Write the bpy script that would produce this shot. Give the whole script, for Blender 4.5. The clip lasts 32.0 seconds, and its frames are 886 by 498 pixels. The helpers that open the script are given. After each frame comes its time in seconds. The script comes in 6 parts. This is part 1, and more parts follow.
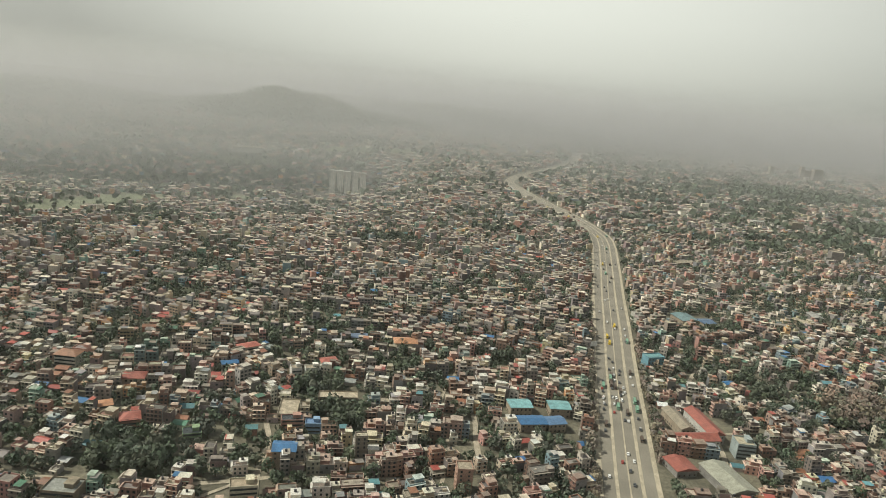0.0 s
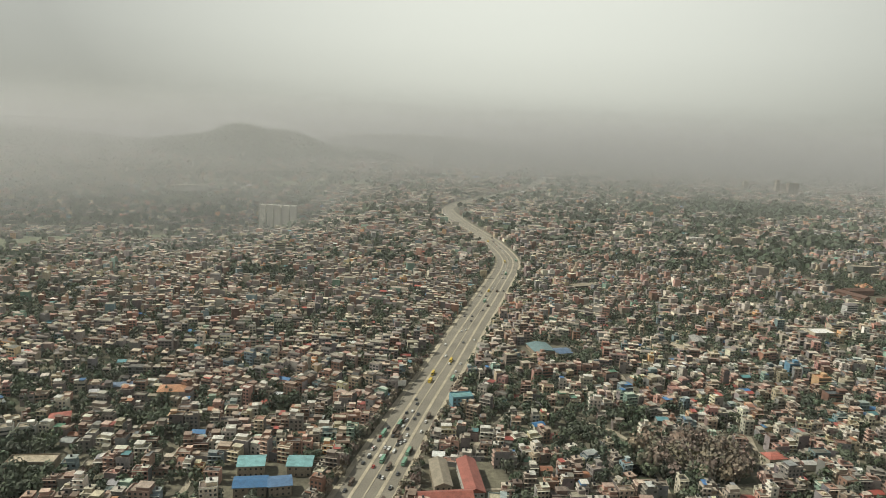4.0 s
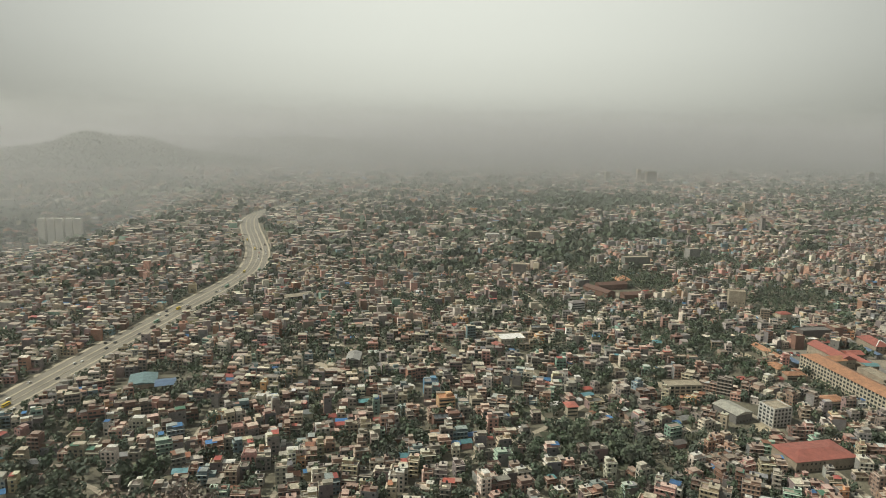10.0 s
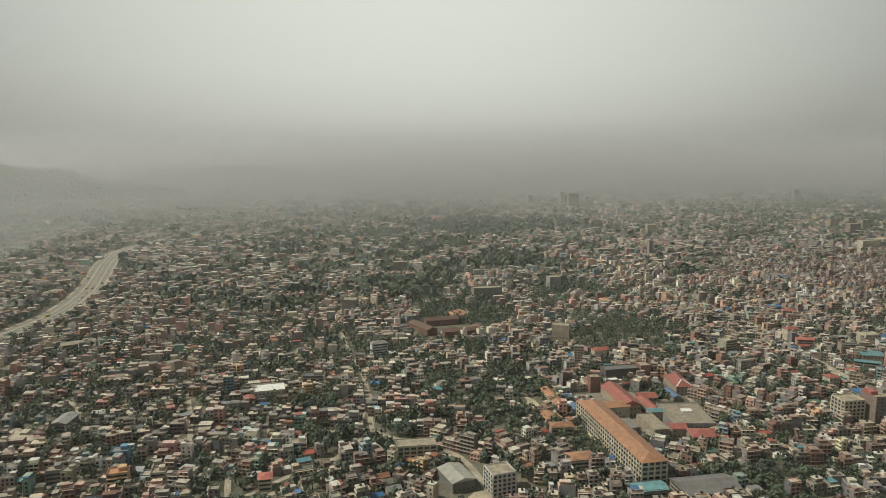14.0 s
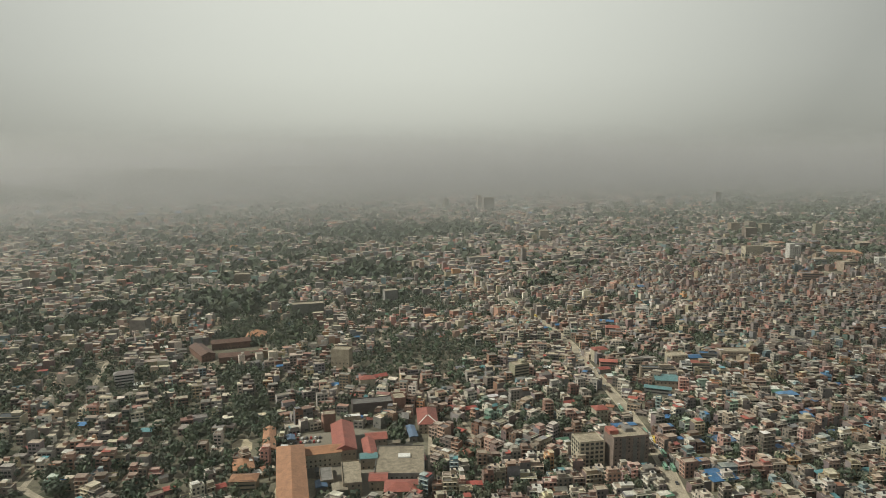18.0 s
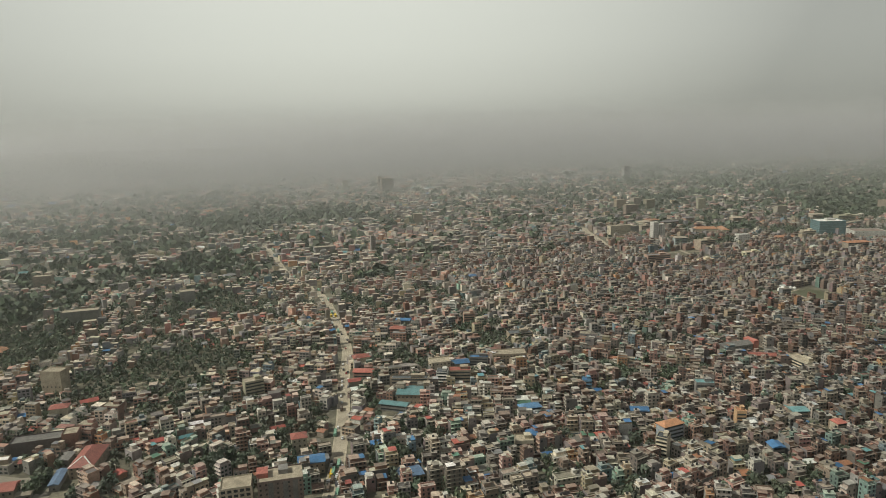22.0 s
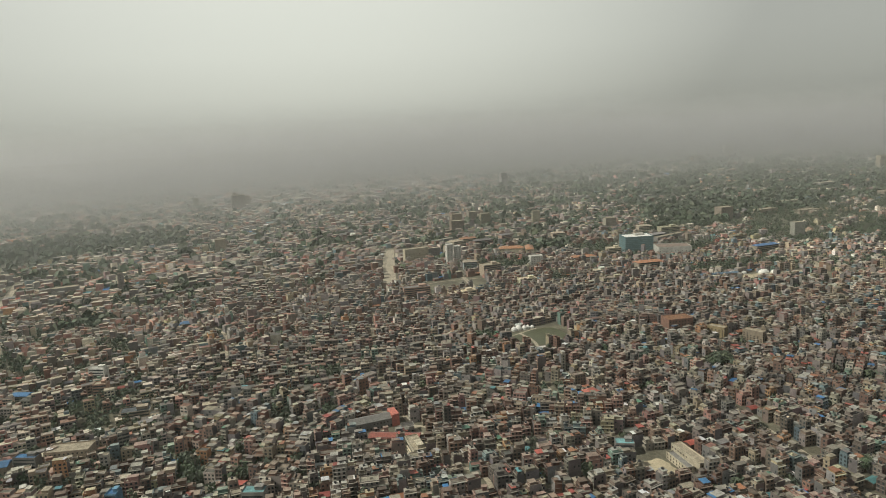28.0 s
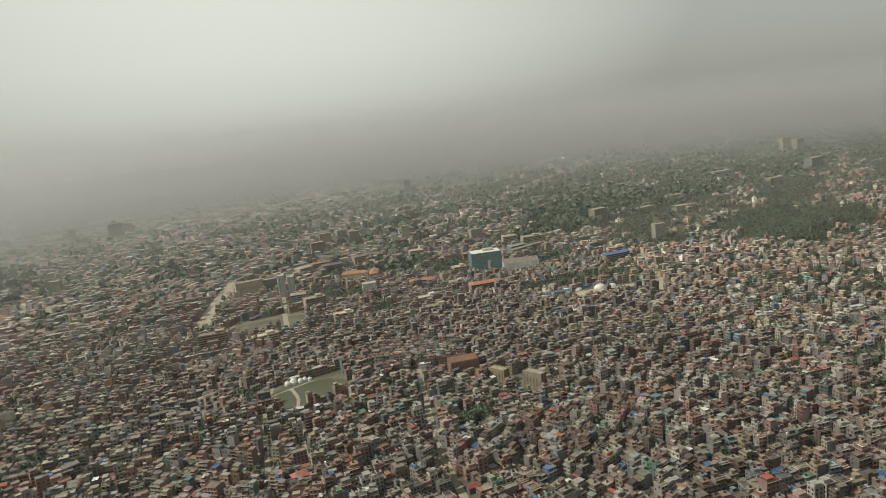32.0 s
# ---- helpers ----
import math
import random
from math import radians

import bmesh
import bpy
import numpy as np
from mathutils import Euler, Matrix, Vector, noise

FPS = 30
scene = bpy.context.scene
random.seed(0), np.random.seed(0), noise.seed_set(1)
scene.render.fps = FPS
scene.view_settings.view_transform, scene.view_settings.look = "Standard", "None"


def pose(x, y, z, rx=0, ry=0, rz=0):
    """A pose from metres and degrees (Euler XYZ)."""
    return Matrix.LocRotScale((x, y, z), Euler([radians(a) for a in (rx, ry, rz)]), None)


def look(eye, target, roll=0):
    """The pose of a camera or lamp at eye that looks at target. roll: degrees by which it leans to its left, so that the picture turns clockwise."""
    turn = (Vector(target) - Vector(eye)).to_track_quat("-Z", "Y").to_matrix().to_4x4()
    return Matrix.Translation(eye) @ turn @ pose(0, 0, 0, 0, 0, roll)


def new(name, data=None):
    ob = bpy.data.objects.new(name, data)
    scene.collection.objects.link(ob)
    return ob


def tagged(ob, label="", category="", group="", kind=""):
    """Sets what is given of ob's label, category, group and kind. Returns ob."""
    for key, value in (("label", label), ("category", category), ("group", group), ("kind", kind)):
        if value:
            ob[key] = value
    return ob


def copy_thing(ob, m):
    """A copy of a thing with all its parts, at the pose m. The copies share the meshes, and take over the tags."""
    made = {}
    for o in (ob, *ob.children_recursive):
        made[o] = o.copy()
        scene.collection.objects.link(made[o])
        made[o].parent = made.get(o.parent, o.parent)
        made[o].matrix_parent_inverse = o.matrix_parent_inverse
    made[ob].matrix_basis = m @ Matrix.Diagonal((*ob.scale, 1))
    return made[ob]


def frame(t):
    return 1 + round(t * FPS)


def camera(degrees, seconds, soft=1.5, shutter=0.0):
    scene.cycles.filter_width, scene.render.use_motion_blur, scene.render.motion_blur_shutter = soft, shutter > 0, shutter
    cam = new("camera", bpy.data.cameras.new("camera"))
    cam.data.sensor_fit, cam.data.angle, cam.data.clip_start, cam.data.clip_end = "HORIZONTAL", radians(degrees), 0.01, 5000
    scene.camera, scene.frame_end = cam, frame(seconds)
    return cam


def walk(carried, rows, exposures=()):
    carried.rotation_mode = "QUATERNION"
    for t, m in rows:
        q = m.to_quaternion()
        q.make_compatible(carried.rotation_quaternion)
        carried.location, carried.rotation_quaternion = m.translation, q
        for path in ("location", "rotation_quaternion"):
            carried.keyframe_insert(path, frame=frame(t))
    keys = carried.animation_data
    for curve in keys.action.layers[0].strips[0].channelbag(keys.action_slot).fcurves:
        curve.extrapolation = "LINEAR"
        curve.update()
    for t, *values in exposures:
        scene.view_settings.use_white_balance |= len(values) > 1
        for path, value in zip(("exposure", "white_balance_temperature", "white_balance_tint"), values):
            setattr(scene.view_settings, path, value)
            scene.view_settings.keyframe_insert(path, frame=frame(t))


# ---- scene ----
cam = camera(66.0, 32.0, soft=0.92)
PATH = [
    (0, (9.399, -1.480, 156.540), (9.4097, 0.4630, 156.0655), 5.653),
    (0.5, (25.443, 4.997, 155.957), (25.4613, 6.9375, 155.4713), 4.610),
    (1, (41.544, 11.409, 155.398), (41.5592, 13.3512, 154.9199), 4.679),
    (1.5, (57.700, 17.756, 154.864), (57.6931, 19.6984, 154.3880), 4.177),
    (2, (73.912, 24.037, 154.353), (73.9150, 25.9773, 153.8695), 4.919),
    (2.5, (90.179, 30.252, 153.867), (90.1391, 32.1953, 153.3951), 3.600),
    (4.5, (155.809, 54.459, 152.164), (155.7745, 56.4236, 151.7886), 2.510),
    (5, (172.356, 60.348, 151.799), (172.3697, 62.3066, 151.3961), 2.782),
    (5.5, (188.959, 66.170, 151.457), (188.9946, 68.1345, 151.0827), 2.342),
    (6, (205.618, 71.927, 151.140), (205.6625, 73.8909, 150.7625), 2.148),
    (6.5, (222.333, 77.619, 150.848), (222.3874, 79.5750, 150.4333), 2.562),
    (7, (239.104, 83.245, 150.579), (239.1847, 85.2021, 150.1730), 1.972),
    (7.5, (255.930, 88.806, 150.335), (255.9695, 90.7590, 149.9046), 2.687),
    (8, (272.812, 94.302, 150.114), (272.8628, 96.2568, 149.6971), 2.644),
    (8.5, (289.750, 99.731, 149.918), (289.8345, 101.6899, 149.5219), 2.812),
    (9, (306.744, 105.096, 149.746), (306.8273, 107.0508, 149.3329), 2.579),
    (9.5, (323.794, 110.395, 149.599), (323.9038, 112.3505, 149.1956), 1.181),
    (10, (340.900, 115.628, 149.475), (341.0204, 117.5885, 149.0981), 1.001),
    (10.5, (358.061, 120.796, 149.376), (358.2412, 122.7522, 149.0003), 0.523),
    (11, (375.279, 125.899, 149.301), (375.4526, 127.8625, 148.9647), -0.239),
    (11.5, (392.552, 130.936, 149.250), (392.7381, 132.9039, 148.9479), 0.136),
    (12, (409.881, 135.907, 149.223), (410.0779, 137.8752, 148.9260), -0.725),
    (12.5, (427.266, 140.813, 149.220), (427.4534, 142.7847, 148.9406), 0.217),
    (13, (444.707, 145.654, 149.242), (444.8901, 147.6243, 148.9520), 0.654),
    (13.5, (462.204, 150.429, 149.288), (462.3853, 152.3968, 148.9794), 0.037),
    (15.5, (532.749, 168.875, 149.712), (532.9651, 170.8424, 149.4254), 0.367),
    (16, (550.525, 173.323, 149.879), (550.7866, 175.2833, 149.5829), 0.212),
    (16.5, (568.357, 177.705, 150.070), (568.6090, 179.6709, 149.8013), 0.417),
    (17, (586.245, 182.022, 150.285), (586.5008, 183.9853, 150.0027), 0.435),
    (17.5, (604.189, 186.273, 150.524), (604.4482, 188.2351, 150.2348), -0.118),
    (18, (622.188, 190.459, 150.787), (622.4549, 192.4182, 150.4858), -0.180),
    (18.5, (640.243, 194.580, 151.075), (640.5404, 196.5333, 150.7669), 0.458),
    (19, (658.354, 198.635, 151.386), (658.6469, 200.5907, 151.0897), -0.445),
    (19.5, (676.521, 202.624, 151.722), (676.8342, 204.5759, 151.4179), -0.645),
    (20, (694.744, 206.548, 152.082), (695.0744, 208.4958, 151.7698), -0.837),
    (20.5, (713.023, 210.407, 152.467), (713.3508, 212.3556, 152.1591), -1.418),
    (21, (731.358, 214.200, 152.875), (731.7185, 216.1390, 152.5444), -0.836),
    (21.5, (749.748, 217.927, 153.308), (750.1195, 219.8624, 152.9640), -0.969),
    (22, (768.194, 221.590, 153.764), (768.5667, 223.5195, 153.3944), -1.430),
    (22.5, (786.697, 225.186, 154.245), (787.0948, 227.1103, 153.8716), -1.660),
    (23, (805.255, 228.718, 154.751), (805.6382, 230.6486, 154.3985), -3.803),
    (23.5, (823.869, 232.183, 155.280), (824.2586, 234.1133, 154.9295), -3.756),
    (24, (842.538, 235.584, 155.833), (842.9467, 237.5098, 155.4827), -2.477),
    (24.5, (861.264, 238.918, 156.411), (861.6639, 240.8507, 156.0856), -0.956),
    (25, (880.045, 242.188, 157.013), (880.4168, 244.1230, 156.6715), 0.382),
    (25.5, (898.883, 245.392, 157.639), (899.2896, 247.3205, 157.3016), 0.044),
    (27.5, (974.791, 257.552, 160.385), (975.2434, 259.4672, 160.0266), -2.403),
    (28, (993.907, 260.429, 161.132), (994.3903, 262.3341, 160.7624), -2.906),
    (28.5, (1013.080, 263.240, 161.903), (1013.5589, 265.1503, 161.5551), -4.647),
    (29, (1032.308, 265.986, 162.698), (1032.7971, 267.8939, 162.3535), -4.373),
    (29.5, (1051.592, 268.666, 163.518), (1052.0926, 270.5731, 163.1843), -4.893),
    (30, (1070.932, 271.280, 164.362), (1071.4527, 273.1842, 164.0386), -6.284),
    (30.5, (1090.328, 273.829, 165.229), (1090.8472, 275.7256, 164.8615), -6.115),
    (31, (1109.780, 276.313, 166.121), (1110.3132, 278.2070, 165.7624), -7.096),
    (31.5, (1129.288, 278.731, 167.038), (1129.8324, 280.6189, 166.6629), -6.702),
    (32, (1148.851, 281.084, 167.978), (1149.4250, 282.9611, 167.5938), -6.378),
]
walk(cam, [(t, look(eye, target, roll)) for t, eye, target, roll in PATH],
     exposures=[(0, 0.10), (2.5, 0.09), (5, -0.03), (9, -0.01), (13, -0.16), (20, -0.20), (25, -0.14), (32, -0.12)])

# ---- light, sky and haze ----
SUN_AZ, SUN_EL = math.atan2(0.02, -0.99), radians(47)
sun_way = Vector((math.cos(SUN_EL) * math.cos(SUN_AZ), math.cos(SUN_EL) * math.sin(SUN_AZ), math.sin(SUN_EL)))
sun = new("sun", bpy.data.lights.new("sun", "SUN"))
sun.data.energy, sun.data.angle, sun.data.color = 3.8, radians(1.0), (1.0, 0.975, 0.83)
sun.matrix_world = Matrix.Translation((0, 0, 900)) @ sun_way.to_track_quat("Z", "Y").to_matrix().to_4x4()

world = bpy.data.worlds.new("hazy_sky")
scene.world = world
world.use_nodes = True
wn, wl = world.node_tree.nodes, world.node_tree.links
sky = wn.new("ShaderNodeTexSky")
sky.sky_type, sky.sun_disc = "NISHITA", False
sky.sun_elevation, sky.sun_rotation = SUN_EL, math.pi / 2 - SUN_AZ
sky.dust_density, sky.air_density, sky.altitude = 8.0, 1.0, 1300
faded = wn.new("ShaderNodeHueSaturation")
faded.inputs["Saturation"].default_value, faded.inputs["Value"].default_value = 0.3, 0.09
wl.new(sky.outputs["Color"], faded.inputs["Color"])
# the dust veil: dim and grey low down, pale higher up, with an added brightening towards +y
way = wn.new("ShaderNodeTexCoord")
split = wn.new("ShaderNodeSeparateXYZ")
wl.new(way.outputs["Generated"], split.inputs["Vector"])
height = wn.new("ShaderNodeMapRange")
height.inputs["From Min"].default_value, height.inputs["From Max"].default_value = -0.10, 1.0
wl.new(split.outputs["Z"], height.inputs["Value"])
veil = wn.new("ShaderNodeValToRGB")
stops = veil.color_ramp.elements
stops[0].position, stops[0].color = 0.0, (0.36, 0.362, 0.318, 1)
stops[1].position, stops[1].color = 1.0, (0.30, 0.32, 0.33, 1)
for place, colour in ((0.09, (0.66, 0.662, 0.595, 1)), (0.13, (0.76, 0.762, 0.685, 1)), (0.18, (0.82, 0.822, 0.74, 1)), (0.30, (0.84, 0.842, 0.765, 1)), (0.45, (0.74, 0.74, 0.69, 1)), (0.65, (0.40, 0.41, 0.40, 1))):
    stops.new(place).color = colour
for stop in stops:
    r, g, b_, one = stop.color
    stop.color = (r * 0.985, g * 1.012, b_ * 0.985, one)
wl.new(height.outputs["Result"], veil.inputs["Fac"])
# brightening added towards +y, away from the sun, standing in for lens falloff
glow = wn.new("ShaderNodeVectorMath")
glow.operation = "DOT_PRODUCT"
glow.inputs[1].default_value = (0.06, 0.93, 0.37)
wl.new(way.outputs["Generated"], glow.inputs[0])
glow_size = wn.new("ShaderNodeMapRange")
glow_size.inputs["From Min"].default_value, glow_size.inputs["From Max"].default_value = 0.80, 1.0
glow_size.inputs["To Min"].default_value, glow_size.inputs["To Max"].default_value = 0.57, 1.17
wl.new(glow.outputs["Value"], glow_size.inputs["Value"])
lit = wn.new("ShaderNodeVectorMath")
lit.operation = "SCALE"
wl.new(veil.outputs["Color"], lit.inputs[0])
wl.new(glow_size.outputs["Result"], lit.inputs["Scale"])
both = wn.new("ShaderNodeMix")
both.data_type = "RGBA"
both.inputs["Factor"].default_value = 0.8
wl.new(faded.outputs["Color"], both.inputs[6])
wl.new(lit.outputs["Vector"], both.inputs[7])
wl.new(both.outputs[2], wn["Background"].inputs["Color"])
wn["Background"].inputs["Strength"].default_value = 1.0
scene.view_settings.exposure = 0.0

K = 0.63  # metres for one unit of the plan
HAZE_DENSITY, HAZE_TOP = 0.00009 / K, 305.0


# ---- materials ----
def material(name, base=(0.5, 0.5, 0.5), rough=0.9, spots=0.25, size=4.0, fine=0.6, paint=False, bump=0.0, metal=0.0, stain=0.0, per_object=0.0):
    """A surface with a base colour, or the colour painted on its faces, broken up by two sizes of noise."""
    m = bpy.data.materials.new(name)
    m.use_nodes = True
    n, l = m.node_tree.nodes, m.node_tree.links
    bsdf = n["Principled BSDF"]
    bsdf.inputs["Roughness"].default_value, bsdf.inputs["Metallic"].default_value = rough, metal
    where = n.new("ShaderNodeNewGeometry")
    big, small = n.new("ShaderNodeTexNoise"), n.new("ShaderNodeTexNoise")
    big.inputs["Scale"].default_value, small.inputs["Scale"].default_value = 1 / (K * size), 1 / (K * fine)
    big.inputs["Detail"].default_value = small.inputs["Detail"].default_value = 3
    l.new(where.outputs["Position"], big.inputs["Vector"])
    l.new(where.outputs["Position"], small.inputs["Vector"])
    if paint:
        colour = n.new("ShaderNodeAttribute")
        colour.attribute_name = "paint"
        colour_out = colour.outputs["Color"]
    else:
        colour = n.new("ShaderNodeRGB")
        colour.outputs[0].default_value = (*base, 1)
        colour_out = colour.outputs[0]
    for tex, amount in ((big, spots), (small, spots * 0.7)):
        ramp = n.new("ShaderNodeMapRange")
        ramp.inputs["From Min"].default_value, ramp.inputs["From Max"].default_value = 0.3, 0.7
        ramp.inputs["To Min"].default_value, ramp.inputs["To Max"].default_value = 1 - amount, 1 + amount
        l.new(tex.outputs["Fac"], ramp.inputs["Value"])
        mul = n.new("ShaderNodeVectorMath")
        mul.operation = "SCALE"
        l.new(colour_out, mul.inputs[0])
        l.new(ramp.outputs["Result"], mul.inputs["Scale"])
        colour_out = mul.outputs["Vector"]
    if per_object:
        info, ramp, mul = n.new("ShaderNodeObjectInfo"), n.new("ShaderNodeMapRange"), n.new("ShaderNodeVectorMath")
        ramp.inputs["To Min"].default_value, ramp.inputs["To Max"].default_value = 1 - per_object, 1 + per_object
        mul.operation = "SCALE"
        l.new(info.outputs["Random"], ramp.inputs["Value"])
        l.new(colour_out, mul.inputs[0])
        l.new(ramp.outputs["Result"], mul.inputs["Scale"])
        colour_out = mul.outputs["Vector"]
    l.new(colour_out, bsdf.inputs["Base Color"])
    if bump:
        b = n.new("ShaderNodeBump")
        b.inputs["Strength"].default_value, b.inputs["Distance"].default_value = bump, 0.3
        l.new(small.outputs["Fac"], b.inputs["Height"])
        l.new(b.outputs["Normal"], bsdf.inputs["Normal"])
    return m


M_WALL = material("painted_plaster", rough=0.92, spots=0.22, size=5, fine=0.9, paint=True)
M_ROOF = material("dusty_concrete_roof", rough=0.95, spots=0.3, size=3.5, fine=0.8, paint=True)
M_TIN = material("painted_tin_sheet", rough=0.55, spots=0.22, size=4, fine=0.7, paint=True)
M_TILE = material("clay_tile", (0.30, 0.13, 0.075), 0.85, 0.3, 5, 0.5)
M_GLASS = material("dark_window_glass", (0.035, 0.042, 0.045), 0.25, 0.3, 6, 1.0)
M_FRAME = material("window_timber", (0.12, 0.075, 0.045), 0.7, 0.3, 1, 0.2)
M_TANK = material("black_plastic_tank", (0.03, 0.03, 0.032), 0.5, 0.2, 1, 0.3)
M_EARTH = material("dry_earth_and_yards", (0.13, 0.12, 0.085), 0.95, 0.45, 22, 3.0)
M_ASPHALT = material("dusty_asphalt", (0.225, 0.205, 0.165), 0.9, 0.16, 30, 1.5)
M_KERB = material("pale_concrete_strip", (0.42, 0.37, 0.275), 0.9, 0.22, 9, 1.2)
M_LANE = material("dusty_lane", (0.36, 0.315, 0.24), 0.95, 0.25, 12, 1.5)
M_GRASS = material("dry_grass", (0.055, 0.062, 0.036), 0.95, 0.35, 25, 2.5)
M_FIELD = material("pale_green_field", (0.15, 0.165, 0.10), 0.95, 0.3, 35, 4.0)
M_SAND = material("bare_sandy_ground", (0.42, 0.36, 0.25), 0.95, 0.25, 15, 2.0)
M_BARK = material("bark", (0.10, 0.08, 0.06), 0.95, 0.3, 1, 0.2)
M_POND = material("green_pond_water", (0.085, 0.09, 0.05), 0.45, 0.12, 14, 3.0)
M_POND.node_tree.nodes["Principled BSDF"].inputs["Specular IOR Level"].default_value = 0.2
M_WHITE = material("white_paint", (0.72, 0.71, 0.67), 0.7, 0.1, 4, 0.6)
M_CAR = material("car_paint", (0.55, 0.55, 0.54), 0.3, 0.05, 2, 0.5, per_object=0.6)
M_TYRE = material("rubber_tyre", (0.02, 0.02, 0.02), 0.9, 0.2, 1, 0.2)


def haze_material(name, density, colour):
    m = bpy.data.materials.new(name)
    m.use_nodes = True
    n = m.node_tree.nodes
    n.remove(n["Principled BSDF"])
    scatter = n.new("ShaderNodeVolumeScatter")
    scatter.inputs["Color"].default_value = (*colour, 1)
    scatter.inputs["Density"].default_value = density
    scatter.inputs["Anisotropy"].default_value = 0.17
    m.node_tree.links.new(scatter.outputs["Volume"], n["Material Output"].inputs["Volume"])
    return m


haze_mat = haze_material("valley_haze", HAZE_DENSITY, (0.72, 0.745, 0.70))
bank_mat = haze_material("far_haze_bank", HAZE_DENSITY * 3.45, (0.975, 0.99, 0.93))


# ---- meshes ----
class Soup:
    """Quads gathered from arrays, with a colour and a material for each face, made into one mesh."""

    def __init__(self, mats):
        self.mats, self.v, self.f, self.c, self.m, self.count = mats, [], [], [], [], 0

    def quads(self, verts, faces, colour, mat):
        """verts (k, 3); faces (n, 4); colour (n, 3) or (3,); mat: a material or its numbers (n,)."""
        n = len(faces)
        self.v.append(np.asarray(verts, np.float32))
        self.f.append(np.asarray(faces, np.int32) + self.count)
        self.c.append(np.broadcast_to(np.asarray(colour, np.float32), (n, 3)))
        self.m.append(np.full(n, self.mats.index(mat), np.int32) if not isinstance(mat, np.ndarray) else mat.astype(np.int32))
        self.count += len(verts)

    def boxes(self, c, s, turn, colour, mat, top=None, top_colour=None):
        """N upright boxes: centre of the base c (N, 3), size s (N, 3), turn in radians (N,); top: the material of the upper face."""
        n = len(c)
        unit = np.array([[-.5, -.5, 0], [.5, -.5, 0], [.5, .5, 0], [-.5, .5, 0], [-.5, -.5, 1], [.5, -.5, 1], [.5, .5, 1], [-.5, .5, 1]])
        v = unit[None] * np.asarray(s)[:, None]
        co, si = np.cos(turn)[:, None], np.sin(turn)[:, None]
        v = np.stack([v[..., 0] * co - v[..., 1] * si, v[..., 0] * si + v[..., 1] * co, v[..., 2]], -1) + np.asarray(c)[:, None]
        side = np.array([[0, 1, 5, 4], [1, 2, 6, 5], [2, 3, 7, 6], [3, 0, 4, 7]])
        at = (np.arange(n) * 8)[:, None, None]
        colour = np.broadcast_to(np.asarray(colour, np.float32), (n, 3))
        tc = colour if top_colour is None else np.broadcast_to(np.asarray(top_colour, np.float32), (n, 3))
        self.quads(v.reshape(-1, 3), np.r_[(side[None] + at).reshape(-1, 4), (np.array([[[4, 5, 6, 7]]]) + at).reshape(-1, 4)],
                   np.r_[np.repeat(colour, 4, 0), tc],
                   np.r_[np.full(4 * n, self.mats.index(mat)), np.full(n, self.mats.index(top or mat))])

    def mesh(self, name):
        v, f = np.concatenate(self.v), np.concatenate(self.f)
        me = bpy.data.meshes.new(name)
        me.vertices.add(len(v))
        me.vertices.foreach_set("co", (v * K).ravel())
        me.loops.add(f.size)
        me.loops.foreach_set("vertex_index", f.ravel())
        me.polygons.add(len(f))
        me.polygons.foreach_set("loop_start", np.arange(len(f), dtype=np.int32) * 4)
        me.polygons.foreach_set("material_index", np.concatenate(self.m))
        for m in self.mats:
            me.materials.append(m)
        me.polygons.foreach_set("use_smooth", np.zeros(len(f), bool))
        me.update(calc_edges=True)
        paint = me.attributes.new("paint", "FLOAT_COLOR", "FACE")
        paint.data.foreach_set("color", np.c_[np.concatenate(self.c), np.ones(len(f))].astype(np.float32).ravel())
        return me


def thing(name, label, category, at, turn=0.0, group="", kind=""):
    ob = new(name)
    ob.matrix_world = Matrix.Translation(Vector(at) * K) @ Matrix.Rotation(turn, 4, "Z")
    return tagged(ob, label, category, group, kind)


def box_part(name, parent, c, s, turn=0.0, colour=(0.5, 0.5, 0.5), mat=None, top=None, top_colour=None, label=""):
    soup = Soup([mat] if top in (None, mat) else [mat, top])
    soup.boxes(np.array([c], float), np.array([s], float), np.array([turn]), colour, mat, top, top_colour)
    ob = new(name, soup.mesh(name))
    ob.parent = parent
    return tagged(ob, label)


def bm_part(name, bm, mat, parent, label="", colour=(0.5, 0.5, 0.5)):
    bmesh.ops.scale(bm, vec=(K, K, K), verts=bm.verts)
    me = bpy.data.meshes.new(name)
    bm.to_mesh(me)
    bm.free()
    me.materials.append(mat)
    paint = me.attributes.new("paint", "FLOAT_COLOR", "FACE")
    paint.data.foreach_set("color", np.tile((*colour, 1), len(me.polygons)).astype(np.float32))
    ob = new(name, me)
    ob.parent = parent
    return tagged(ob, label)


def smooth(a, b, x):
    t = np.clip((x - a) / (b - a), 0, 1)
    return t * t * (3 - 2 * t)


def ground_height(x, y):
    """The land: flat, falling towards the river on the south-west, with wooded hills at the valley's rim."""
    x, y = np.asarray(x, float), np.asarray(y, float)
    low = -70 * smooth(60, -320, x) * smooth(850, 1750, y) * (1 - 0.85 * smooth(1900, 2600, y))
    hill = 122 * np.exp(-((x + 760) / 560) ** 2 - ((y - 3300) / 420) ** 2) * (1 + 0.16 * np.sin(x / 140.0 + 1.0) + 0.08 * np.sin(x / 53.0 + y / 90.0))
    hill = hill + 100 * np.exp(-((x + 150) / 700) ** 2 - ((y - 4300) / 450) ** 2) + 85 * np.exp(-((x + 2000) / 500) ** 2 - ((y - 3300) / 600) ** 2)
    return low + hill


